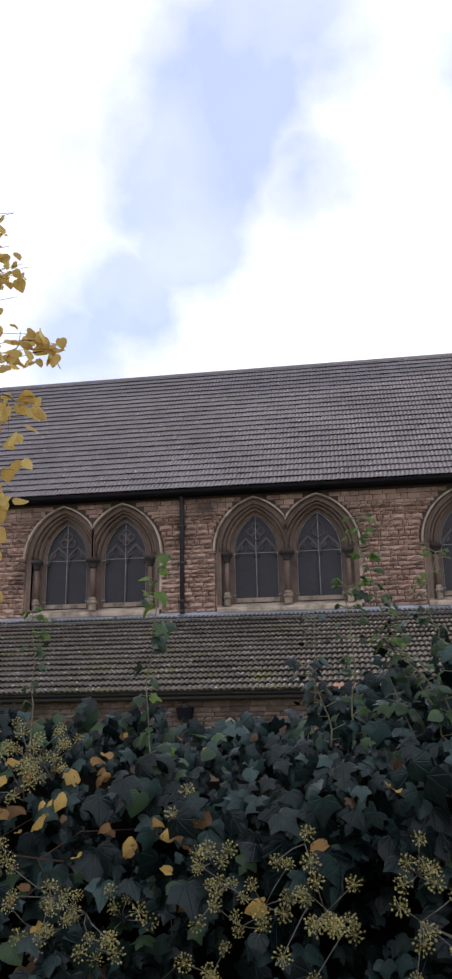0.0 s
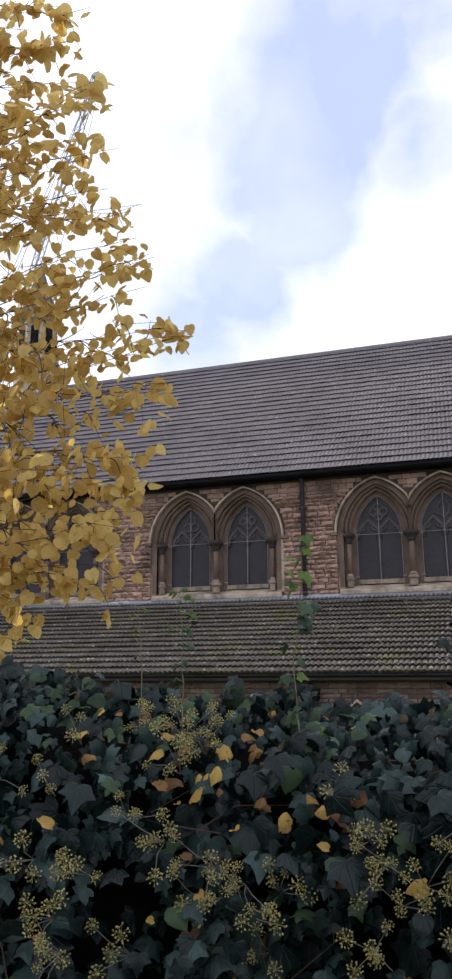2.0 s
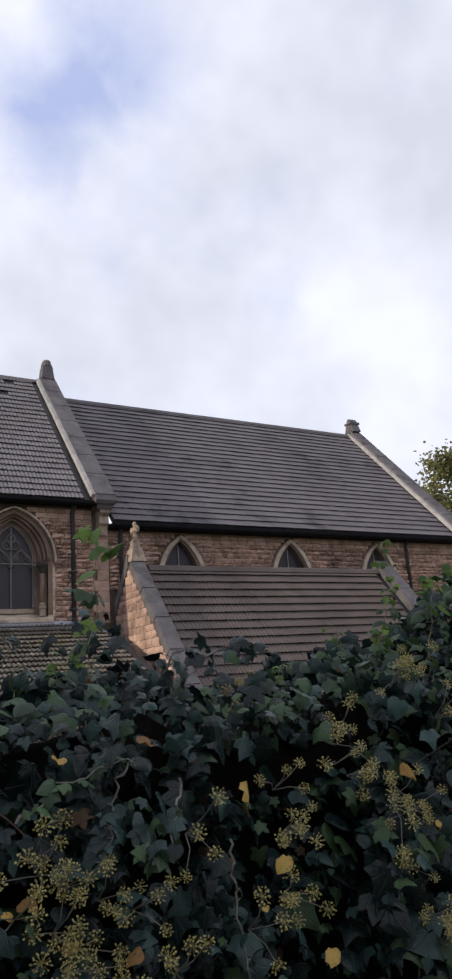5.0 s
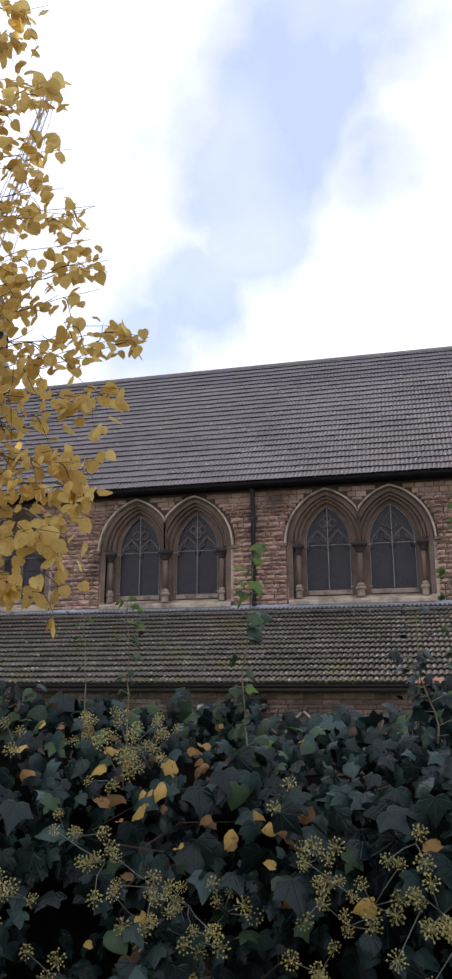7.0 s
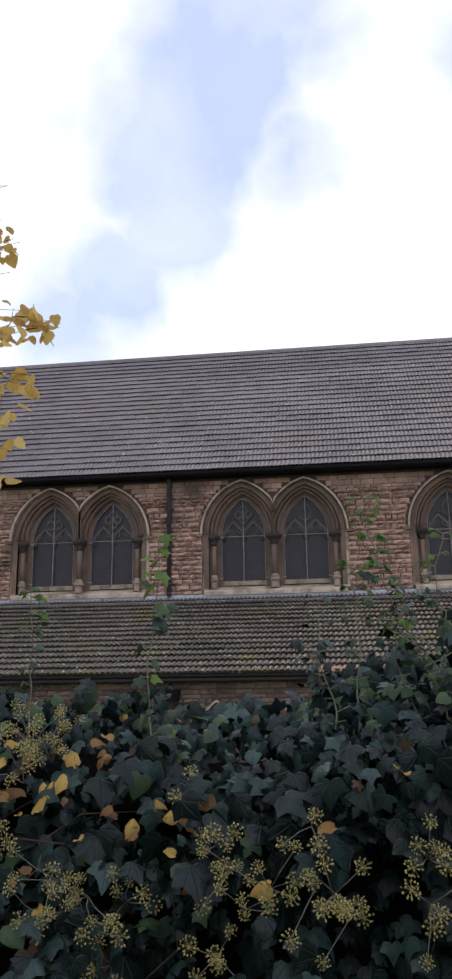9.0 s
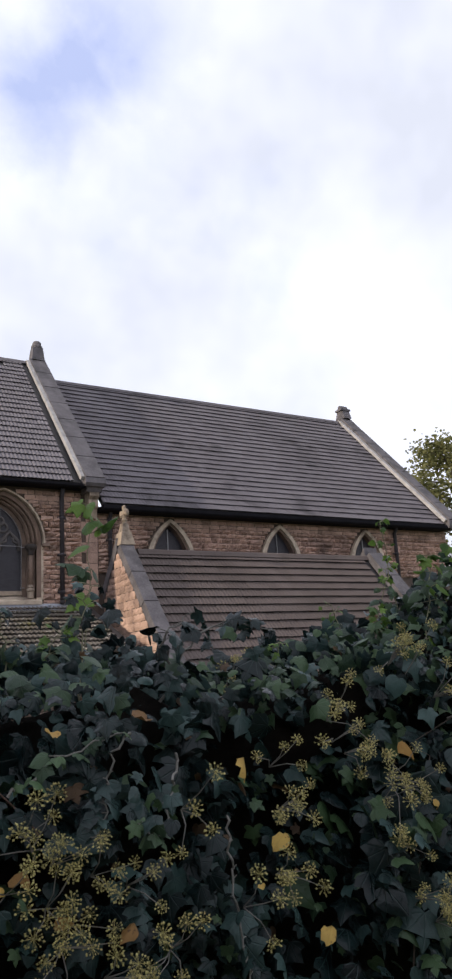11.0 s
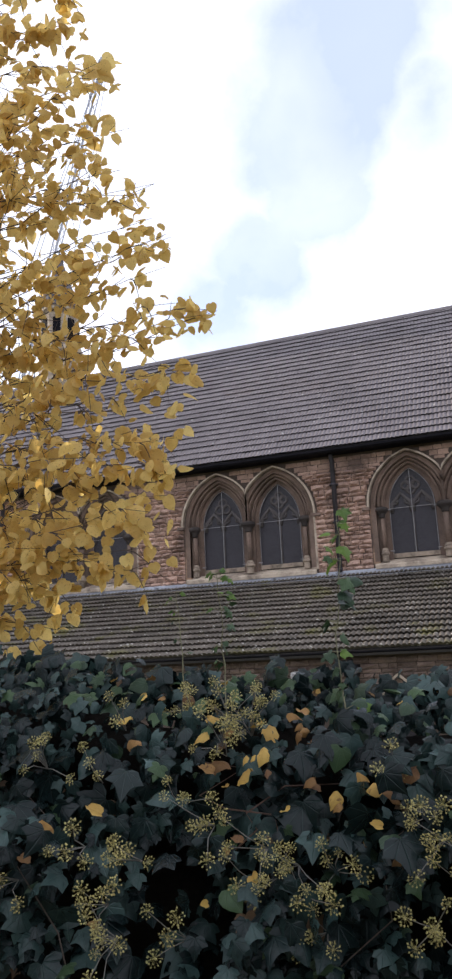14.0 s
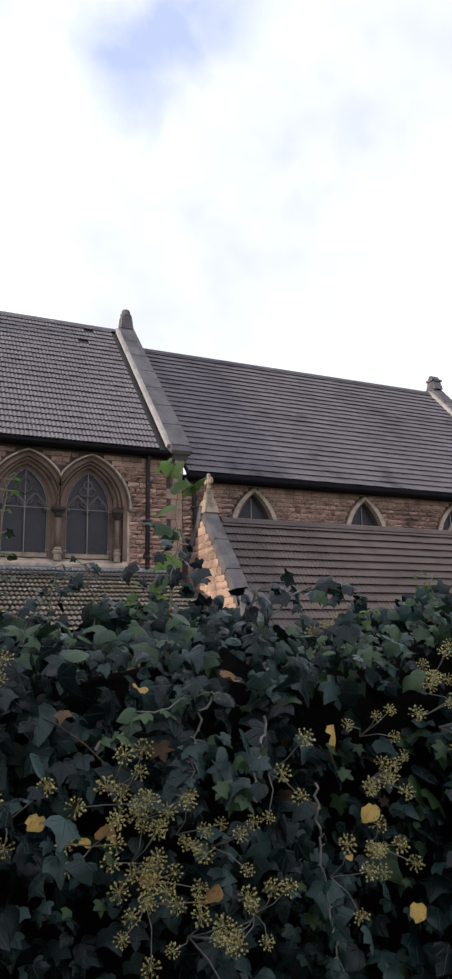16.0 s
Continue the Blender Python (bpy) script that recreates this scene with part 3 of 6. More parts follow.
def build_roof(name, x0, x1, y0, z0, y1, z1, mat, label, keep, limit=300, seed=1, lift=0.05, rise=0.014, missing=()):
    angle, length = math.atan2(z1 - z0, y1 - y0), math.hypot(z1 - z0, y1 - y0)
    m = slope_matrix(0, y0, z0, angle)
    slab = Soup().box(x0, x1, 0.02, length, -0.12, -0.008)
    roof = put(name, slab.mesh(name, SOFFIT), church, label, CH @ m)
    rng = random.Random(seed)
    tile_v, tile_f = tile_shape(lift, rise)
    shared = mesh_of("roof_tile", tile_v, tile_f, mat)
    tv = np.array(tile_v)
    verts, faces, made = [], [], 0
    rows, cols = int(round(length / GAUGE)), int((x1 - x0) / COVER) + 1
    step = length / rows
    for j in range(rows):
        shift = rng.uniform(-0.004, 0.004)
        for i in range(cols):
            x = x0 + i * COVER
            if x + COVER > x1 + 0.02 or (j, i) in missing:
                continue
            dz, sl, dy = rng.uniform(-0.003, 0.006), rng.uniform(-0.004, 0.004), rng.uniform(-0.003, 0.003)
            if keep(x, j) and made < limit:
                put("roof_tile", shared, roof, m=Matrix.Translation((x, j * step + shift + dy, dz)) @ Matrix.Rotation(sl, 4, "Y"))
                made += 1
            else:
                k = len(verts) * len(tv)
                p = tv + (x, j * step + shift + dy, dz)
                p[:, 2] -= tv[:, 0] * sl
                verts.append(p)
                faces += [tuple(q + k for q in t) for t in tile_f]
    if verts:
        put("roof_tiles", mesh_of("roof_tiles", np.concatenate(verts), faces, mat), roof, kind="stuff")
    return roof, rows, cols


AISLE = (-19.0, 7.05, 14.12, 1.60, 18.40, 3.42)
CHANCEL_X1 = 20.3

# gutters, fascia and downpipes
g = Soup()
g.box(NAVE_X0, NAVE_X1 - 0.45, EAVE_Y + 0.02, WALL_Y, EAVE_Z - 0.12, EAVE_Z - 0.06)
g.prism([(EAVE_Y - 0.13, EAVE_Z - 0.05), (EAVE_Y - 0.13, EAVE_Z - 0.10), (EAVE_Y - 0.08, EAVE_Z - 0.14), (EAVE_Y + 0.02, EAVE_Z - 0.14), (EAVE_Y + 0.02, EAVE_Z - 0.05)], (NAVE_X0, NAVE_X1 - 0.45), "x")
cpart("gutter", g.mesh("gutter", IRON_AND_SHADE), "black cast iron gutter under the nave eaves")


def downpipe(x, y, z0, z1):
    p = Soup().tube([(x, y, z0), (x, y, z1 - 0.18), (x, y - 0.14, z1)], 0.060, 10)
    z = z0 + 0.25
    while z < z1 - 0.3:
        p.lathe(x, y, [(0.071, z), (0.071, z + 0.07)], 10)
        p.box(x - 0.11, x + 0.11, y + 0.02, y + 0.09, z + 0.01, z + 0.06)
        z += 0.95
    p.lathe(x, y, [(0.054, z0 - 0.02), (0.07, z0 + 0.06), (0.054, z0 + 0.08)], 10)
    cpart("downpipe", p.mesh("downpipe", PIPE, True), "dark grey cast iron downpipe with collars")


downpipe(-3.74, WALL_Y - 0.09, 3.52, EAVE_Z - 0.14)
downpipe(-13.7, WALL_Y - 0.09, 3.52, EAVE_Z - 0.14)
downpipe(6.28, WALL_Y - 0.09, 3.52, EAVE_Z - 0.14)

# lead flashing over the aisle roof
fl = Soup().prism([(WALL_Y - 0.03, 3.40), (WALL_Y - 0.03, 3.52), (WALL_Y - 0.06, 3.52), (WALL_Y - 0.08, 3.46), (WALL_Y - 0.32, 3.355), (WALL_Y - 0.32, 3.335)], (AISLE[0], 6.9), "x")
for i in range(16):
    fl.box(-18.4 + i * 1.62, -18.37 + i * 1.62, WALL_Y - 0.33, WALL_Y - 0.05, 3.36, 3.47)
cpart("flashing", fl.mesh("flashing", LEAD), "grey lead flashing along the top of the aisle roof")


def coping(name, x0, x1, foot, top, thick, label):
    """A sloping gable coping between foot and top, both (y, z) on its underside; both slopes are built."""
    s, pieces = Soup(), []
    (y0, z0), (y1, z1) = foot, top
    n = 7
    ang = math.atan2(z1 - z0, y1 - y0)
    oy, oz = -math.sin(ang) * thick, math.cos(ang) * thick
    for i in range(n):
        a, b = i / n + 0.002, (i + 1) / n - 0.002
        ya, za, yb, zb = y0 + (y1 - y0) * a, z0 + (z1 - z0) * a, y0 + (y1 - y0) * b, z0 + (z1 - z0) * b
        pieces.append(Soup().prism([(ya, za), (yb, zb), (yb + oy, zb + oz), (ya + oy, za + oz)], (x0, x1), "x"))
        pieces.append(Soup().prism([(2 * y1 - ya, za), (2 * y1 - yb, zb), (2 * y1 - yb - oy, zb + oz), (2 * y1 - ya - oy, za + oz)], (x0, x1), "x"))
    s.prism([(y0 + 0.1, z0 - 0.02), (y1, z1 - 0.02), (2 * y1 - y0 - 0.1, z0 - 0.02), (2 * y1 - y0 - 0.1, z0 - 0.2), (y1, z1 - 0.2), (y0 + 0.1, z0 - 0.2)], (x0 + 0.06, x1 - 0.06), "x")
    whole = cpart(name, s.mesh(name, COPING), label)
    for piece in pieces:
        put("coping_stone", piece.mesh("coping_stone", COPING), whole)
    return whole


cop = coping("gable_coping", 6.78, 7.30, (18.0, 6.62), (RIDGE_Y, 12.0), 0.17, "grey weathered stone coping rising along the nave gable")
ap = Soup().box(6.84, 7.27, RIDGE_Y - 0.22, RIDGE_Y + 0.22, 12.05, 12.52, 0.05)
ap.lathe(7.06, RIDGE_Y, [(0.15, 12.50), (0.19, 12.54), (0.19, 12.61), (0.15, 12.64), (0.15, 12.72), (0.11, 12.78), (0.03, 12.80)], 12)
put("apex_stone", ap.mesh("apex_stone", COPING), cop)
kn = Soup().prism([(17.92, 6.50), (18.5, 6.50), (18.5, 7.0), (18.15, 6.98), (17.90, 6.72), (17.86, 6.58)], (6.76, 7.32), "x")
kn.prism([(18.06, 6.38), (18.5, 6.38), (18.5, 6.50), (17.98, 6.50)], (6.84, 7.26), "x")
kneel = put("kneeler", kn.mesh("kneeler", COPING), cop, "grey stone kneeler")
kc = Soup().prism([(18.30, 5.72), (18.5, 5.72), (18.5, 6.38), (18.08, 6.38), (18.06, 6.28), (18.16, 6.20), (18.16, 6.02), (18.24, 5.95)], (6.94, 7.20), "x")
put("corbel", kc.mesh("corbel", WORN), kneel, "weathered carved corbel")
fil = Soup()
fil.prism([(18.02, 6.66), (RIDGE_Y, 12.02), (RIDGE_Y - 0.15, 12.02), (17.93, 6.74)], (6.67, 6.78), "x")
put("mortar_fillet", fil.mesh("mortar_fillet", WHITE_LEAD), cop, "pale mortar fillet between coping and tiles")
z = 3.45
k = 0
while z < 5.9:
    w = 0.44 if k % 2 else 0.30
    q = Soup().box(NAVE_X1 - w, NAVE_X1 + 0.012, WALL_Y - 0.03, WALL_Y + 0.3, z + 0.006, min(z + 0.27, 5.93))
    put("quoin", q.mesh("quoin", STONE), nave_wall)
    z += 0.276
    k += 1

# ridges
def ridge(name, x0, x1, y, z, mat, label):
    x = x0
    shape = [(y - 0.17, z - 0.10), (y - 0.10, z + 0.02), (y, z + 0.06), (y + 0.10, z + 0.02), (y + 0.17, z - 0.10)]
    s = Soup()
    while x < x1 - 0.05:
        s.prism(shape, (x, min(x + 0.445, x1)), "x")
        x += 0.45
    return cpart(name, s.mesh(name, mat), label)


ridge("ridge_tiles", NAVE_X0, 6.75, RIDGE_Y, RIDGE_Z + 0.0, TILE, "half-round ridge tiles along the nave roof")

# ---- chancel ----
C_EAVE_Z, C_RIDGE_Z = 6.08, 11.46
small = [9.43, 13.14, 16.55]
SM_SPRING, SM_SILL = 4.55, 4.3


def small_arch(x, off, sill=SM_SILL):
    return arch_curve(0, off, SM_SPRING, sill, x, 0.76, 1.30, 10)


cw = cpart("chancel_wall", wall_with_holes("chancel_wall", [(NAVE_X1 + 0.002, -1.9), (CHANCEL_X1, -1.9), (CHANCEL_X1, 6.1), (NAVE_X1 + 0.002, 6.1)],
                                           [small_arch(x, 0.10) for x in small], WALL_Y + 0.05, 0.6, MORTAR), "chancel wall of reddish brown sandstone blocks")
for x in small:
    s = Soup()
    band(s, small_arch(x, 0.13), small_arch(x, 0.20), WALL_Y + 0.03, WALL_Y + 0.24)
    win = cpart("window", s.mesh("window", MOULD, weld=True), "small pointed chancel window with a pale hood")
    h = Soup()
    band(h, small_arch(x, 0.0), small_arch(x, 0.13), WALL_Y - 0.05, WALL_Y + 0.06, WALL_Y + 0.06)
    put("hood_mould", h.mesh("hood_mould", PALE), win, "pale stone hood mould")
    line = small_arch(x, 0.2)
    put("glass", mesh_of("glass", [(px, WALL_Y + 0.23, pz) for px, pz in line], [tuple(range(len(line)))[::-1]], GLASS), win, "dark leaded glass")
    b = Soup().tube([(x, WALL_Y + 0.2, SM_SILL), (x, WALL_Y + 0.2, SM_SPRING + 1.04)], 0.016, 6)
    put("guard_bar", b.mesh("guard_bar", BAR), win, "thin pale metal bar")
g = Soup()
g.box(NAVE_X1 + 0.02, CHANCEL_X1 - 0.3, 18.10, WALL_Y + 0.05, C_EAVE_Z - 0.17, C_EAVE_Z - 0.06)
g.prism([(17.95, C_EAVE_Z - 0.04), (17.95, C_EAVE_Z - 0.13), (18.0, C_EAVE_Z - 0.18), (18.10, C_EAVE_Z - 0.18), (18.10, C_EAVE_Z - 0.04)], (NAVE_X1 + 0.02, CHANCEL_X1 - 0.3), "x")
cpart("gutter", g.mesh("gutter", IRON_AND_SHADE), "black cast iron gutter under the chancel eaves")
downpipe(7.62, WALL_Y - 0.02, 3.0, C_EAVE_Z - 0.14)
downpipe(17.8, WALL_Y - 0.04, 1.0, C_EAVE_Z - 0.14)
ridge("ridge_tiles", NAVE_X1 + 0.1, CHANCEL_X1 - 0.3, RIDGE_Y, C_RIDGE_Z, SLATE, "half-round ridge tiles along the chancel roof")
shell = Soup()
shell.box(NAVE_X1, CHANCEL_X1, 27.0, 27.6, -1.9, 6.0)
shell.prism([(WALL_Y + 0.06, -1.9), (27.0, -1.9), (27.0, 6.1), (RIDGE_Y, 11.3), (WALL_Y + 0.06, 6.05)], (CHANCEL_X1 - 0.5, CHANCEL_X1), "x")
cpart("gable_wall", shell.mesh("gable_wall", ASHLAR), "brown sandstone east gable of the chancel")
cop2 = coping("gable_coping", 19.92, 20.42, (18.0, 6.12), (RIDGE_Y, 11.48), 0.2, "grey weathered stone coping on the chancel gable")
ap = Soup().prism([(RIDGE_Y - 0.30, 11.6), (RIDGE_Y + 0.30, 11.6), (RIDGE_Y + 0.15, 12.0), (RIDGE_Y + 0.05, 12.2), (RIDGE_Y - 0.05, 12.2), (RIDGE_Y - 0.15, 12.0)], (19.98, 20.36), "x")
ap.box(19.92, 20.42, RIDGE_Y - 0.2, RIDGE_Y + 0.2, 11.96, 12.04)
put("apex_stone", ap.mesh("apex_stone", COPING), cop2)
kn = Soup().prism([(17.9, 5.95), (18.5, 5.95), (18.5, 6.55), (18.15, 6.5), (17.86, 6.2), (17.86, 6.06)], (19.88, 20.46), "x")
put("kneeler", kn.mesh("kneeler", COPING), cop2)
fil = Soup().prism([(18.02, 6.16), (RIDGE_Y, 11.50), (RIDGE_Y - 0.14, 11.50), (17.93, 6.24)], (19.78, 19.92), "x")
put("mortar_fillet", fil.mesh("mortar_fillet", WHITE_LEAD), cop2, "pale mortar fillet between coping and tiles")

# ---- side chapel, whose sunlit gable faces along the nave aisle ----
CHAP_X, CHAP_Y, CHAP_Z, CHAP_END = 7.42, 17.45, 4.72, 16.0
CHAP_EY, CHAP_EZ = 12.75, -0.75
gable = [(CHAP_EY + 0.35, -1.9), (WALL_Y, -1.9), (WALL_Y, 3.6), (CHAP_Y, 4.80), (CHAP_EY + 0.35, -0.35)]
s = Soup().prism(gable, (CHAP_X, CHAP_X + 0.45), "x")
chapel_wall = cpart("chapel_gable", s.mesh("chapel_gable", MORTAR), "sunlit sandstone gable of the side chapel")
s = Soup().box(CHAP_X + 0.45, CHAP_END, CHAP_EY + 0.35, CHAP_EY + 0.85, -1.9, -0.4)
s.prism([(CHAP_EY + 0.35, -1.9), (WALL_Y, -1.9), (WALL_Y, 3.6), (CHAP_Y, 4.7), (CHAP_EY + 0.35, -0.4)], (CHAP_END - 0.45, CHAP_END), "x")
cpart("chapel_wall", s.mesh("chapel_wall", ASHLAR), "brown sandstone wall of the side chapel")
ca = math.atan2(CHAP_Z - CHAP_EZ, CHAP_Y - CHAP_EY)


def chapel_coping(x0, x1, rise, name, label):
    s, pieces = Soup(), []
    n = 7
    oy, oz = -math.sin(ca), math.cos(ca)
    for i in range(n):
        a, b = i / n + 0.002, (i + 1) / n - 0.002
        p = [(CHAP_EY + (CHAP_Y - CHAP_EY) * k, CHAP_EZ + (CHAP_Z - CHAP_EZ) * k) for k in (a, b)]
        pieces.append(Soup().prism([(p[0][0] + 0.02 * oy, p[0][1] + 0.02 * oz), (p[1][0] + 0.02 * oy, p[1][1] + 0.02 * oz), (p[1][0] + rise * oy, p[1][1] + rise * oz), (p[0][0] + rise * oy, p[0][1] + rise * oz)], (x0, x1), "x"))
    s.prism([(CHAP_Y, CHAP_Z + 0.02), (CHAP_Y + 0.02, CHAP_Z + 0.34), (WALL_Y - 0.02, 3.95), (WALL_Y - 0.02, 3.62)], (x0, x1), "x")
    whole = cpart(name, s.mesh(name, COPING), label)
    for piece in pieces:
        put("coping_stone", piece.mesh("coping_stone", COPING), whole)
    return whole


cc = chapel_coping(CHAP_X - 0.03, CHAP_X + 0.34, 0.24, "chapel_coping", "grey sloping stone coping over the chapel gable")
fin = Soup().box(CHAP_X - 0.02, CHAP_X + 0.38, CHAP_Y - 0.24, CHAP_Y + 0.22, 4.86, 5.20, 0.07)
fin.box(CHAP_X + 0.08, CHAP_X + 0.30, CHAP_Y - 0.12, CHAP_Y + 0.12, 5.20, 5.42, 0.03)
put("saddle_stone", fin.mesh("saddle_stone", WORN), cc)
cr = Soup().lathe(CHAP_X + 0.2, CHAP_Y, [(0.09, 5.40), (0.06, 5.48), (0.075, 5.52), (0.05, 5.56), (0.05, 5.84), (0.06, 5.88), (0.02, 5.92)], 8)
cr.box(CHAP_X + 0.15, CHAP_X + 0.25, CHAP_Y - 0.17, CHAP_Y + 0.17, 5.66, 5.75)
for q in (-1, 1):
    cr.lathe(CHAP_X + 0.2, CHAP_Y + q * 0.16, [(0.03, 5.62), (0.06, 5.66), (0.06, 5.75), (0.03, 5.79)], 6)
put("finial", cr.mesh("finial", WORN), cc, "weathered pale stone cross finial")
ridge("ridge_tiles", CHAP_X + 0.5, CHAP_END, CHAP_Y, CHAP_Z + 0.02, WARM_TILE, "ridge tiles along the side chapel roof")
bk = Soup().prism([(CHAP_Y, CHAP_Z), (WALL_Y + 0.03, 3.6), (WALL_Y + 0.03, 3.5), (CHAP_Y, CHAP_Z - 0.1)], (CHAP_X + 0.45, CHAP_END), "x")
cpart("chapel_back_slope", bk.mesh("chapel_back_slope", WARM_TILE))
chapel_coping(CHAP_END - 0.45, CHAP_END + 0.05, 0.24, "chapel_coping", "grey sloping stone coping at the chapel's far end")

# ---- aisle wall under the low roof ----
AW_Y = 14.55
hood_x = [-16.0, -9.05, -5.53, -2.05, 1.45, 4.95]


def aisle_arch(x, off, sill=-0.9):
    return arch_curve(0, off, 0.20, sill, x, 0.50, 0.95, 10)


aw = cpart("aisle_wall", wall_with_holes("aisle_wall", [(-19.0, -1.9), (7.42, -1.9), (7.42, 1.62), (-19.0, 1.62)], [aisle_arch(x, 0.12) for x in hood_x], AW_Y, 0.55, MORTAR),
           "low aisle wall of coursed brown sandstone")
for x in hood_x:
    h = Soup()
    band(h, arch_curve(0, 0.0, 0.20, None, x, 0.50, 0.95, 10), arch_curve(0, 0.05, 0.20, None, x, 0.50, 0.95, 10), AW_Y - 0.10, AW_Y, AW_Y)
    s = Soup()
    band(s, aisle_arch(x, 0.10), aisle_arch(x, 0.26), AW_Y - 0.02, AW_Y + 0.22)
    win = cpart("window", s.mesh("window", MOULD, weld=True), "pointed aisle window with a pale hood")
    put("hood_mould", h.mesh("hood_mould", PALE), win, "pale stone hood mould")
    line = aisle_arch(x, 0.26)
    put("glass", mesh_of("glass", [(px, AW_Y + 0.2, pz) for px, pz in line], [tuple(range(len(line)))[::-1]], GLASS), win, "dark leaded glass")
# eave strip whose near-black colour stands for the shadow under the tiles
g = Soup().box(-19.0, 7.0, 14.30, AW_Y, 1.50, 1.55)
g.prism([(14.14, 1.585), (14.14, 1.565), (14.17, 1.54), (14.32, 1.50), (14.32, 1.585)], (-19.0, 7.0), "x")
cpart("gutter", g.mesh("gutter", IRON_AND_SHADE), "gutter and soffit under the aisle eaves, coloured near-black as the shadow line there")
downpipe(-2.88, AW_Y - 0.1, -1.8, 1.42)
hp = Soup().box(-3.0, -2.76, AW_Y - 0.26, AW_Y - 0.02, 1.12, 1.34, -0.03)
cpart("rainwater_head", hp.mesh("rainwater_head", IRON_AND_SHADE), "black cast iron rainwater head")
tc = Soup()
for i in range(3):
    tc.prism([(14.00, 1.63), (14.05, 1.70), (14.12, 1.72), (14.20, 1.70), (14.25, 1.64)], (-0.10 + i * 0.2, 0.09 + i * 0.2), "x")
cpart("edge_tile", tc.mesh("edge_tile", TERRACOTTA), "few orange clay tiles on the aisle eave")


def build_floodlight():
    base = new("floodlight")
    base.location = (-3.87, AW_Y, 1.16)
    tagged(base, "small pale grey floodlight fixed to the aisle wall", "floodlight")
    body = Soup().prism([(-0.30, -0.06), (-0.06, -0.10), (-0.05, 0.10), (-0.30, 0.08), (-0.34, 0.02)], (-0.15, 0.15), "x")
    put("body", body.mesh("body", LAMP_GREY), base)
    lens = Soup().box(-0.13, 0.13, -0.335, -0.30, -0.05, 0.05)
    put("lens", lens.mesh("lens", BAR), base)
    for q in (-1, 1):
        arm = Soup().box(q * 0.16 - 0.01, q * 0.16 + 0.01, -0.2, 0.0, -0.02, 0.02)
        put("bracket", arm.mesh("bracket", IRON_AND_SHADE), base)
    cable = Soup().tube([(0.17, -0.03, 0.0), (0.2, -0.03, 0.05), (0.3, -0.03, -0.02), (0.36, -0.03, 0.12)], 0.012, 6)
    put("cable", cable.mesh("cable", IRON_AND_SHADE), base)


build_floodlight()


# ---- bell turret at the far end of the nave ----
def build_turret(x, y):
    s = Soup().lathe(x, y, [(0.80, 9.6), (0.80, 12.9), (0.92, 12.98), (0.92, 13.12), (0.74, 13.2), (0.74, 14.5), (0.90, 14.6), (0.90, 14.75)], 8)
    t = cpart("bell_turret", s.mesh("bell_turret", PALE), "pale stone octagonal bell turret with a conical cap")
    cap = Soup().lathe(x, y, [(0.98, 14.74), (0.9, 14.85), (0.5, 15.8), (0.12, 16.9), (0.14, 16.95), (0.02, 17.2)], 8)
    put("cap", cap.mesh("cap", COPING), t)
    for k in range(8):
        a = math.pi / 8 + k * math.pi / 4
        # solid panel, not a hole: the opening's inner shade is its colour
        o = Soup().box(-0.14, 0.14, -0.03, 0.03, 13.3, 14.3)
        me = o.mesh("opening", IRON_AND_SHADE)
        put("opening", me, t, "narrow belfry opening, a solid panel coloured near-black as its shade", Matrix.Translation((x, y, 0)) @ Matrix.Rotation(a, 4, "Z") @ Matrix.Translation((0, 0.69, 0)))


build_turret(-14.75, 23.1)

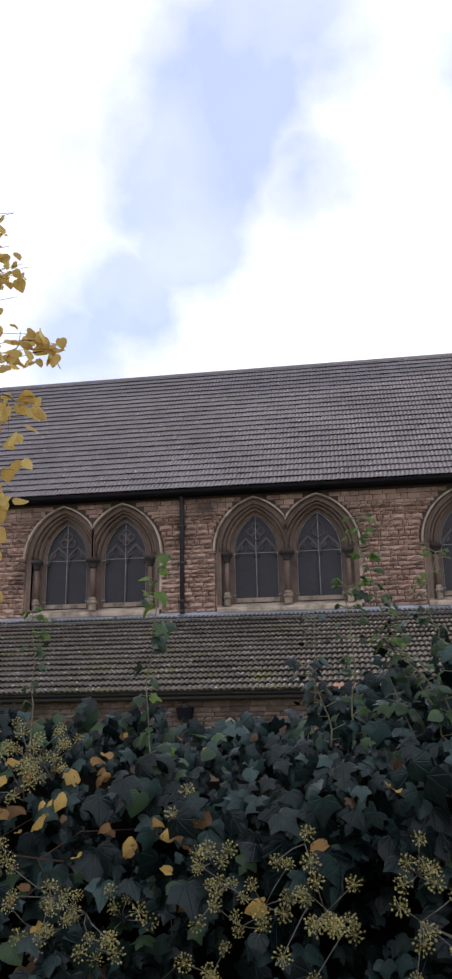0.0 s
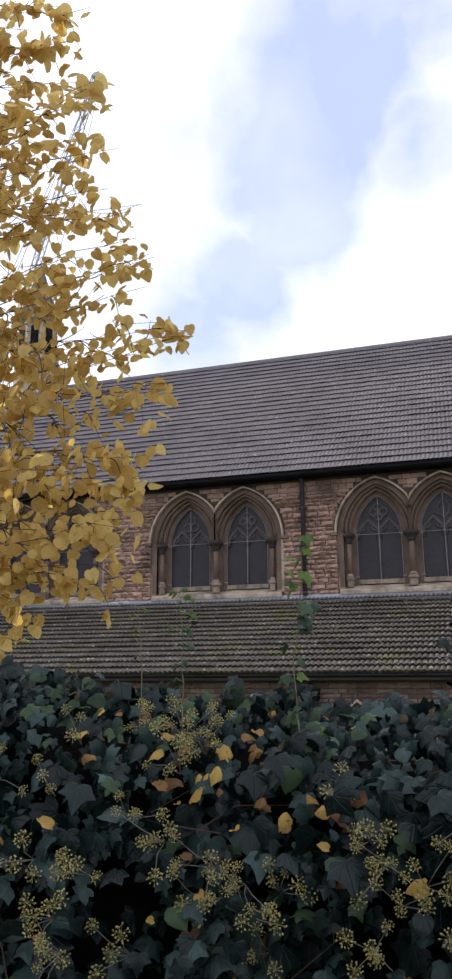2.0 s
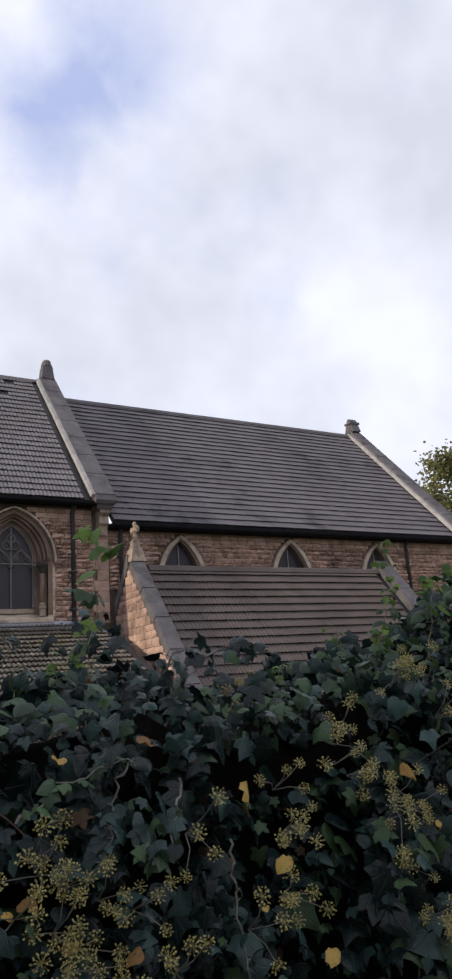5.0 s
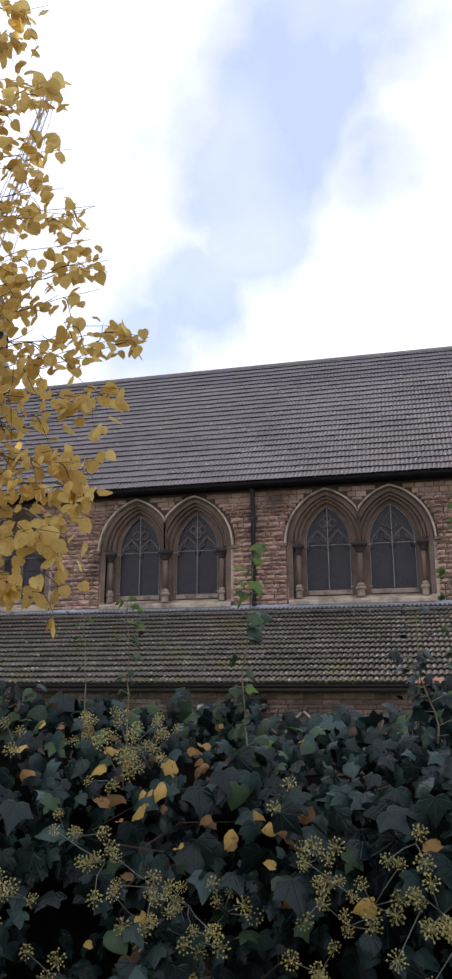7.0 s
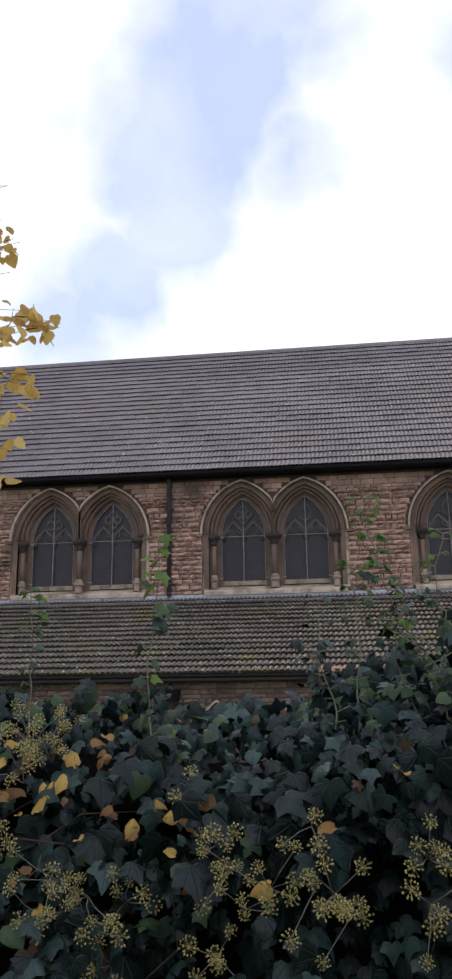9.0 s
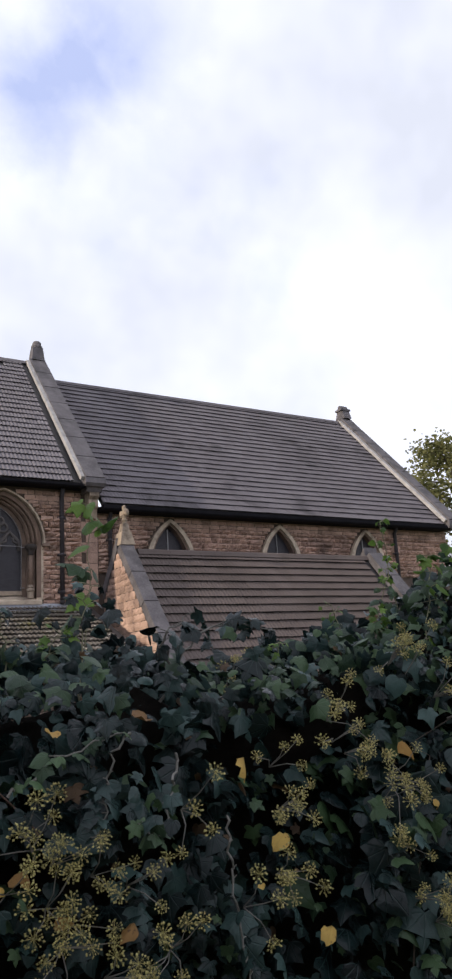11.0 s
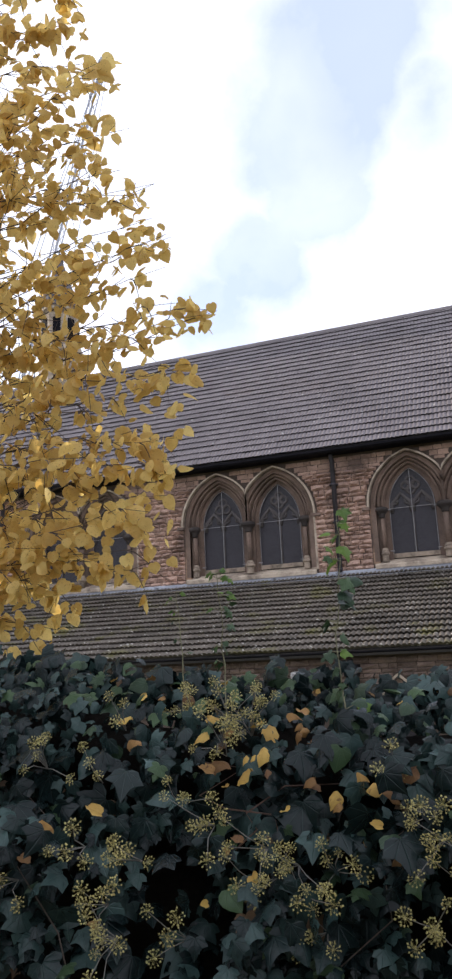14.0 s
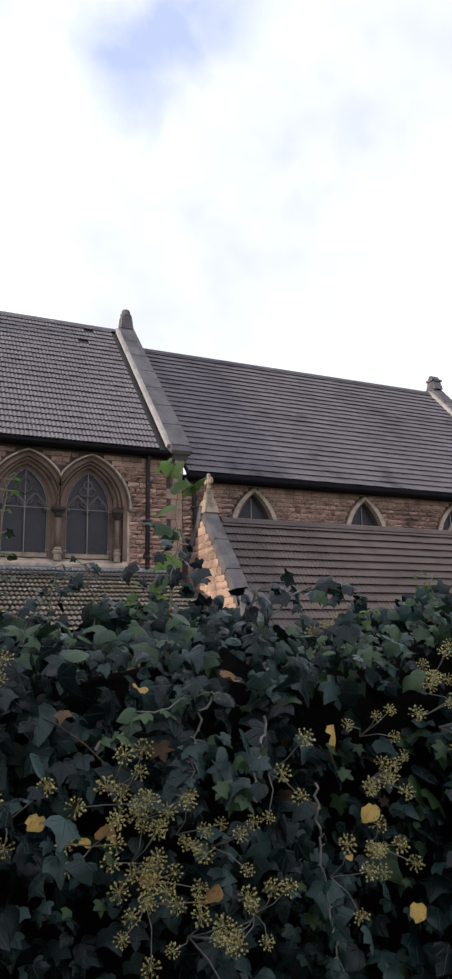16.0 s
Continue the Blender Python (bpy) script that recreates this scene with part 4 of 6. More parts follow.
# ================= leaves =================
def leaf_material(name, dark, light, vein, rough=0.4, translucent=0.25, specular=0.5, spots=None, mid=0.55):
    """A leaf: its colour varies from leaf to leaf and over the blade, with paler veins fanning from the stalk."""
    m = bpy.data.materials.new(name)
    m.use_nodes = True
    t = m.node_tree
    p = t.nodes["Principled BSDF"]
    geo, info = t.nodes.new("ShaderNodeNewGeometry"), t.nodes.new("ShaderNodeObjectInfo")
    rnd = math_node(t, "FRACT", math_node(t, "ADD", geo.outputs["Random Per Island"], info.outputs["Random"]))
    n = node(t, "ShaderNodeTexNoise", noise=(55.0, 4.0, 0.6))
    t.links.new(geo.outputs["Position"], n.inputs["Vector"])
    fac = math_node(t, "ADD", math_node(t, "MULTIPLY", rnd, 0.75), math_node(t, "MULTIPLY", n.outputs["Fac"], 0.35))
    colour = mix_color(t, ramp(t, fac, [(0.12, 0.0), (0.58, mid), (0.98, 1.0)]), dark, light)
    if spots:
        sp = node(t, "ShaderNodeTexNoise", noise=(120.0, 3.0, 0.6))
        t.links.new(geo.outputs["Position"], sp.inputs["Vector"])
        colour = mix_color(t, ramp(t, sp.outputs["Fac"], [(0.60, 0.0), (0.68, 0.8)]), colour, spots)
    uv = t.nodes.new("ShaderNodeUVMap")
    uv.uv_map = "leaf"
    sep = t.nodes.new("ShaderNodeSeparateXYZ")
    t.links.new(uv.outputs[0], sep.inputs[0])
    side = math_node(t, "ABSOLUTE", sep.outputs[0])
    turn = math_node(t, "ARCTAN2", side, math_node(t, "SUBTRACT", sep.outputs[1], 0.04))
    off = math_node(t, "ABSOLUTE", math_node(t, "SUBTRACT", math_node(t, "FRACT", math_node(t, "ADD", math_node(t, "MULTIPLY", turn, 1.55), 0.5)), 0.5))
    wide = math_node(t, "MULTIPLY", off, math_node(t, "ADD", side, sep.outputs[1]))
    colour = mix_color(t, ramp(t, wide, [(0.0, 0.26), (0.03, 0.0)]), colour, vein)
    t.links.new(colour, p.inputs["Base Color"])
    p.inputs["Roughness"].default_value, p.inputs["Specular IOR Level"].default_value = rough, specular
    relief = t.nodes.new("ShaderNodeBump")
    relief.inputs["Strength"].default_value, relief.inputs["Distance"].default_value = 0.55, 0.004
    t.links.new(math_node(t, "SUBTRACT", n.outputs["Fac"], ramp(t, wide, [(0.0, 0.35), (0.05, 0.0)])), relief.inputs["Height"])
    t.links.new(relief.outputs["Normal"], p.inputs["Normal"])
    tr = t.nodes.new("ShaderNodeBsdfTranslucent")
    t.links.new(colour, tr.inputs["Color"])
    mx = t.nodes.new("ShaderNodeMixShader")
    mx.inputs[0].default_value = translucent
    t.links.new(p.outputs[0], mx.inputs[1]), t.links.new(tr.outputs[0], mx.inputs[2])
    t.links.new(mx.outputs[0], t.nodes["Material Output"].inputs["Surface"])
    return m


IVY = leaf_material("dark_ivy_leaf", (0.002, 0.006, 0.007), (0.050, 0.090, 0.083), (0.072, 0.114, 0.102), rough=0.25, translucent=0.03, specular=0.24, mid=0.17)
IVY_TOP = leaf_material("fresh_ivy_leaf", (0.032, 0.080, 0.022), (0.17, 0.28, 0.05), (0.19, 0.31, 0.11), rough=0.45, translucent=0.42, specular=0.3)
IVY_MID = leaf_material("mid_green_ivy_leaf", (0.012, 0.030, 0.018), (0.065, 0.115, 0.048), (0.10, 0.15, 0.08), rough=0.42, translucent=0.15, specular=0.3)
BROWN_LEAF = leaf_material("brown_dead_leaf", (0.035, 0.020, 0.010), (0.12, 0.066, 0.026), (0.09, 0.05, 0.02), rough=0.7, translucent=0.15)
YELLOW = leaf_material("yellow_autumn_leaf", (0.56, 0.36, 0.09), (0.94, 0.74, 0.28), (0.75, 0.56, 0.22), rough=0.55, translucent=0.64, spots=(0.40, 0.24, 0.07))
FALLEN = leaf_material("fallen_yellow_leaf", (0.26, 0.130, 0.022), (0.66, 0.45, 0.11), (0.32, 0.17, 0.06), rough=0.65, translucent=0.2, spots=(0.16, 0.07, 0.025))
OCHRE = leaf_material("fallen_brown_leaf", (0.10, 0.045, 0.014), (0.30, 0.165, 0.045), (0.18, 0.08, 0.03), rough=0.7, translucent=0.15, spots=(0.07, 0.03, 0.015))
FAR_LEAF = leaf_material("olive_far_leaf", (0.06, 0.07, 0.022), (0.20, 0.19, 0.06), (0.18, 0.17, 0.06), rough=0.6, translucent=0.35)
TWIG = material("grey_brown_bark", (0.045, 0.034, 0.027), (0.13, 0.10, 0.08), scale=14, fine=120, rough=0.9, bump=0.5)
VINE = material("green_brown_stem", (0.11, 0.105, 0.06), (0.25, 0.24, 0.14), scale=25, fine=120, rough=0.7, bump=0.2)
GREY_VINE = material("grey_ivy_stem", (0.09, 0.085, 0.075), (0.21, 0.20, 0.18), scale=25, fine=120, rough=0.8, bump=0.3)
BUD = material("yellow_green_bud", (0.22, 0.19, 0.062), (0.50, 0.44, 0.165), scale=40, fine=300, rough=0.6, bump=0.0, spread=0.5)
# near-black, so the gaps between the leaves read as deep shade
CORE = material("hedge_gap_shade", (0.003, 0.003, 0.003), (0.012, 0.010, 0.008), scale=12, fine=80, rough=0.95, bump=0.6, specular=0.04)

LOBED = [(0.0, 0.07), (0.14, -0.05), (0.34, -0.08), (0.50, 0.04), (0.36, 0.20), (0.47, 0.34), (0.56, 0.54), (0.27, 0.56), (0.12, 0.82), (0.0, 1.0)]
LOBED_B = [(0.0, 0.05), (0.17, -0.07), (0.38, -0.05), (0.50, 0.16), (0.64, 0.36), (0.36, 0.46), (0.22, 0.62), (0.10, 0.86), (0.0, 1.02)]
HEART = [(0.0, 0.06), (0.17, -0.04), (0.36, 0.02), (0.47, 0.20), (0.44, 0.42), (0.31, 0.65), (0.13, 0.87), (0.0, 1.0)]
ROUND = [(0.0, 0.05), (0.15, -0.03), (0.34, 0.05), (0.45, 0.25), (0.44, 0.48), (0.32, 0.70), (0.12, 0.86), (0.0, 0.98)]


def leaf_arrays(outline, fold=0.22, curl=0.25, wave=0.06, seed=0):
    """A leaf blade one unit long: base at 0, tip along +y, upper side +z."""
    r = random.Random(seed)
    rib = [(0.0, 0.34), (0.0, 0.66)]
    right = outline
    pts = [(x, y) for x, y in right] + [(-x, y) for x, y in right[1:-1]]
    v = [(x, y, -fold * abs(x) - curl * max(0, y - 0.2) ** 2 + r.uniform(-wave, wave)) for x, y in pts] + [(0, y, 0.02 - curl * max(0, y - 0.2) ** 2) for _, y in rib]
    n, k = len(right), len(pts)
    f = []
    for i in range(n - 1):
        mid = k if (right[i][1] + right[i + 1][1]) / 2 < 0.5 else k + 1
        f.append((i, i + 1, mid))
        a = 0 if i == 0 else n + i - 1
        b = n - 1 if i + 1 == n - 1 else n + i
        f.append((b, a, mid))
    sw = next(i for i in range(n - 1) if (right[i][1] + right[i + 1][1]) / 2 >= 0.5)
    f.append((sw, k + 1, k))
    f.append((n + sw - 1, k, k + 1))
    return np.array(v), f


IVY_SHAPES = [leaf_arrays(LOBED, 0.34, 0.30, 0.035, 1), leaf_arrays(LOBED_B, 0.22, 0.40, 0.04, 2), leaf_arrays(HEART, 0.40, 0.25, 0.035, 3), leaf_arrays(LOBED, 0.48, 0.20, 0.045, 4)]
TREE_SHAPES = [leaf_arrays(ROUND, 0.18, 0.25, 0.04, 5), leaf_arrays(HEART, 0.30, 0.30, 0.04, 6), leaf_arrays(ROUND, 0.45, 0.10, 0.05, 7)]


def leaf_frame(out, tip):
    """Columns: across the blade, along it, out of its upper side."""
    z = Vector(out).normalized()
    y = Vector(tip) - z * Vector(tip).dot(z)
    y = y.normalized() if y.length > 1e-4 else z.orthogonal().normalized()
    x = y.cross(z)
    return np.array([[x.x, y.x, z.x], [x.y, y.y, z.y], [x.z, y.z, z.z]])


class LeafHeap:
    def __init__(self, shapes):
        self.shapes, self.v, self.f, self.uv, self.n = shapes, [], [], [], 0

    def add(self, place, frame3, size, which):
        a, f = self.shapes[which]
        self.v.append(a @ frame3.T * size + np.array(place))
        self.uv.append(a[:, :2])
        self.f += [tuple(i + self.n for i in t) for t in f]
        self.n += len(a)

    def mesh(self, name, mat):
        return mesh_of(name, np.concatenate(self.v), self.f, mat, True, np.concatenate(self.uv))


def matrix_of(place, frame3, size):
    m = Matrix([[*(frame3[i] * size), place[i]] for i in range(3)] + [[0, 0, 0, 1]])
    return m


def shared_leaves(name, shapes, mat):
    return [mesh_of(name, a, f, mat, True, a[:, :2]) for a, f in shapes]


# ================= the ivy hedge in front =================
HEDGE_TOP = [(-4.5, 1.75), (-2.2, 1.70), (-1.2, 1.575), (-0.9, 1.525), (-0.65, 1.487), (-0.2, 1.492), (0.05, 1.555), (0.3, 1.61), (0.75, 1.61), (1.1, 1.59), (1.4, 1.645), (1.65, 1.75),
             (1.95, 1.92), (2.4, 2.02), (4.5, 2.05)]
HEDGE_FRONT = [(-4.5, 1.40), (-1.5, 1.34), (-0.8, 1.30), (-0.35, 1.42), (0.0, 1.30), (0.3, 1.20), (0.6, 1.14), (0.95, 1.22), (1.6, 1.10), (4.5, 1.0)]


def along(table, x):
    return float(np.interp(x, [a for a, _ in table], [b for _, b in table]))


def hedge_point(x, s):
    """Place and outward way on the hedge: s from 0 at the ground in front, 1 where the front bends over, 2 on the crest, 3 at the back."""
    top, y0 = along(HEDGE_TOP, x), along(HEDGE_FRONT, x)
    bulge = 0.07 * noise.noise(Vector((x * 2.3, s * 1.7, 3.1))) + 0.035 * noise.noise(Vector((x * 7, s * 5, 8.1)))
    top += 0.03 * noise.noise(Vector((x * 6.0, 2.2, 0.4)))
    if s <= 1:
        z = s * (top - 0.24)
        return Vector((x, y0 - bulge, z)), Vector((0, -1, 0.25))
    if s <= 2:
        a = (s - 1) * math.pi / 2
        out = Vector((0, -math.cos(a), math.sin(a)))
        return Vector((x, y0 + 0.42 * (1 - math.cos(a)), top - 0.24 + 0.24 * math.sin(a))) + out * bulge, out + Vector((0, -0.15, 0.1))
    a = (s - 2) * math.pi / 2
    return Vector((x, y0 + 0.42 + 0.5 * math.sin(a), top - (top - 0.3) * (1 - math.cos(a)))), Vector((0, math.sin(a), math.cos(a)))


hedge = new("ivy_hedge")
hedge.location = (0, 1.7, 0)
tagged(hedge, "dense dark green ivy hedge with yellow-green flower umbels and bare shoots", "hedge")
HB = Matrix.Translation((0, -1.7, 0))


def build_hedge():
    # the core: a sheet behind the leaves with the gaps' shade as its colour
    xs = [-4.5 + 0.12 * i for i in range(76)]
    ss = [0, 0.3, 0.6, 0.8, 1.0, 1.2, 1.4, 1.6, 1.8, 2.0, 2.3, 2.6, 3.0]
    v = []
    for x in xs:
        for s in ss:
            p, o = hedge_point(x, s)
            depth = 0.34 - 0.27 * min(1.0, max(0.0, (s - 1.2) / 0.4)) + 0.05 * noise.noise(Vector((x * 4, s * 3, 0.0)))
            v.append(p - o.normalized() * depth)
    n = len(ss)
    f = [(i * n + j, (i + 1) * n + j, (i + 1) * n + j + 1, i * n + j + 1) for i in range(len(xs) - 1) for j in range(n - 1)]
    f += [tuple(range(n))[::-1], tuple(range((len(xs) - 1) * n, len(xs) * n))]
    put("core", mesh_of("core", v, f, CORE, True), hedge, "near-black sheet behind the leaves, coloured as the shade inside the hedge", HB)
    r = random.Random(5)
    heap, brown, green = LeafHeap(IVY_SHAPES), LeafHeap(IVY_SHAPES), LeafHeap(IVY_SHAPES)
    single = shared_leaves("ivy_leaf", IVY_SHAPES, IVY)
    made = 0

    def drop(x, s, depth, size, keep=False, tilt=0.0):
        """One leaf: its blade looks up and outwards and its tip hangs forwards, as leaves that reach for the light do."""
        nonlocal made
        p, o = hedge_point(x, s)
        o = o.normalized()
        rise = 0.62 if s < 1.1 else 0.40 if s < 1.5 else 0.30
        out = Vector((tilt + r.gauss(0, 0.42), (-0.58 if s < 2.15 else 0.7 * (s - 2)) + r.gauss(0, 0.32), rise + r.gauss(0, 0.38)))
        tip = Vector((0.8 * tilt + r.gauss(0, 0.65), -0.6, -0.75 if s < 1.5 else -0.3))
        size *= 1.0 if s < 1.45 else 0.74
        fr = leaf_frame(out, tip)
        place = p - o * depth + Vector((0, 0, r.uniform(-0.01, 0.02))) - Vector(fr[:, 1]) * size * 0.5
        which = r.choice((0, 0, 1, 1, 1, 3, 3, 2))
        if keep and made < 300:
            put("ivy_leaf", single[which], hedge, m=HB @ matrix_of(place, fr, size))
            made += 1
        elif r.random() < 0.02:
            brown.add(place, fr, size * 0.6, which)
        elif r.random() < (0.05 if x < 0.9 else 0.30):
            green.add(place, fr, size * 0.85, which)
        else:
            heap.add(place, fr, size, which)

    def hollows(x, s):
        """How much deeper than the face the leaves sit at a place, in hollows of two sizes."""
        crest = min(1.0, max(0.0, (1.85 - s) / 0.5))
        return crest * (max(0, noise.noise(Vector((x * 3.1, s * 2.6, 5.5)))) * 0.22 + max(0, noise.noise(Vector((x * 8.5, s * 6.5, 2.5))) + 0.10) * 0.50)

    def spread_s():
        """A place on the section, even by its length from the upright face over the bend to the crest."""
        u = r.uniform(0, 0.92)
        return 0.70 + 0.30 * u / 0.38 if u < 0.38 else 1.0 + (u - 0.38) / 0.50

    # sprigs: each holds a fan of leaves, larger below and smaller at its tip, some standing proud and some sunk in the shade
    for i in range(830):
        x, s = (r.uniform(-1.7, 2.6), spread_s()) if i < 690 else (r.uniform(1.1, 3.3), r.uniform(0.42, 1.1))
        deep = r.gauss(0.02, 0.065) + hollows(x, s)
        lean, big = r.gauss(0, 0.35), r.choice((0.034, 0.042, 0.050, 0.058, 0.070))
        for k in range(r.randrange(5, 10)):
            along_s = r.uniform(-0.10, 0.10) * (0.5 if s < 1 else 1.0)
            drop(x + r.gauss(0, 0.045), s + along_s, deep + r.gauss(0, 0.018) + 0.10 * max(0.0, along_s), big * r.uniform(0.55, 1.15), i % 8 == 0 and -1.0 < x < 1.4, lean)
    # smaller leaves between them, further in
    for i in range(1900):
        x, s = r.uniform(-1.7, 2.6), spread_s()
        drop(x, s, abs(r.gauss(0.05, 0.06)) + hollows(x, s), r.choice((0.022, 0.028, 0.034, 0.040, 0.050)))
    for i in range(1500):
        drop(r.uniform(-1.7, 2.6), r.uniform(1.35, 2.1), r.uniform(-0.01, 0.05), r.choice((0.032, 0.042, 0.052, 0.062)))
    for i in range(2400):
        x, s = r.uniform(-4.5, 4.5), r.uniform(0.0, 1.6)
        drop(x, s, r.uniform(0.03, 0.14) + hollows(x, s), 0.07 * r.uniform(0.7, 1.2))
    # the top, the back and the two ends, all leafy too
    for i in range(4200):
        drop(r.uniform(-4.5, 4.5), r.uniform(1.95, 3.0), r.uniform(-0.03, 0.02), 0.095 * r.uniform(0.7, 1.2))
    for i in range(700):
        drop(r.choice((-4.53, 4.53)) + r.uniform(-0.03, 0.03), r.uniform(0.0, 3.0), r.uniform(0.0, 0.30), 0.08 * r.uniform(0.7, 1.2))
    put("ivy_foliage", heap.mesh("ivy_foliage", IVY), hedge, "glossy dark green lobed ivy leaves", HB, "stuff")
    put("green_foliage", green.mesh("green_foliage", IVY_MID), hedge, "lighter mid-green ivy leaves", HB, "stuff")
    put("dead_foliage", brown.mesh("dead_foliage", BROWN_LEAF), hedge, "withered brown ivy leaves", HB, "stuff")
    # small young leaves along the crest
    fresh = LeafHeap(IVY_SHAPES)
    for i in range(300):
        x = r.choice((r.uniform(-1.4, 0.2), r.uniform(0.0, 0.6), r.uniform(0.8, 1.6), r.uniform(1.2, 2.2)))
        p, o = hedge_point(x, r.uniform(1.55, 2.1))
        fr = leaf_frame((r.gauss(0, 0.5), r.gauss(-0.5, 0.4), 0.8), (r.gauss(0, 1), -0.6, -0.3))
        fresh.add(p + o * r.uniform(0.0, 0.04), fr, r.uniform(0.025, 0.05), r.randrange(4))
    put("young_leaves", fresh.mesh("young_leaves", IVY_MID), hedge, "small light green young ivy leaves", HB, "stuff")


build_hedge()


def build_stems():
    r = random.Random(8)
    for i in range(12):
        x, s0 = r.uniform(-1.1, 1.5), r.uniform(0.6, 1.5)
        pts = []
        for k in range(6):
            p, o = hedge_point(x + 0.05 * k * r.uniform(0.2, 1.2) * (1 if i % 2 else -1), min(s0 + 0.10 * k, 2.0))
            pts.append(p - o.normalized() * r.uniform(0.03, 0.08))
        put("stem", Soup().tube(pts, [0.0019 - 0.0002 * k for k in range(6)], 5).mesh("stem", RED_STEM if r.random() < 0.5 else TWIG, True), hedge, "", HB)


RED_STEM = material("reddish_ivy_stem", (0.05, 0.026, 0.018), (0.12, 0.068, 0.045), scale=25, fine=120, rough=0.8, bump=0.2)
build_stems()


def surface_at(x, z, proud):
    """The place on the hedge's face at a height."""
    best = min((hedge_point(x, 0.5 + 0.02 * k) for k in range(76)), key=lambda q: abs(q[0].z - z))
    o = best[1].normalized()
    return best[0] + o * proud, o


def umbel_mesh(seed):
    """A ball of thin stalks, each with a small round bud."""
    r = random.Random(seed)
    v, f = [], []
    count, rad = 24, 0.0150
    for i in range(count):
        zz = 1 - 1.55 * (i + 0.5) / count
        a = i * 2.399963 + r.uniform(-0.2, 0.2)
        h = math.sqrt(max(0, 1 - zz * zz))
        d = Vector((h * math.cos(a), h * math.sin(a), zz)) * rad * r.uniform(0.82, 1.1)
        side = d.orthogonal().normalized() * 0.00028
        k = len(v)
        v += [side, d.normalized().cross(side), -side, d + side * 0.8, d + d.normalized().cross(side) * 0.8, d - side * 0.8]
        f += [(k, k + 1, k + 4, k + 3), (k + 1, k + 2, k + 5, k + 4), (k + 2, k, k + 3, k + 5)]
        b = r.uniform(0.0016, 0.0025)
        k = len(v)
        u = d.normalized()
        s1 = u.orthogonal().normalized()
        s2 = u.cross(s1)
        v += [d - u * b, d + u * b * 1.3] + [d + (s1 * math.cos(q) + s2 * math.sin(q)) * b for q in (0, 1.257, 2.513, 3.77, 5.027)]
        f += [(k, k + 3 + i2 if i2 < 4 else k + 2, k + 2 + i2) for i2 in range(5)] + [(k + 1, k + 2 + i2, k + 3 + i2 if i2 < 4 else k + 2) for i2 in range(5)]
    return mesh_of("flower_umbel", v, f, BUD)


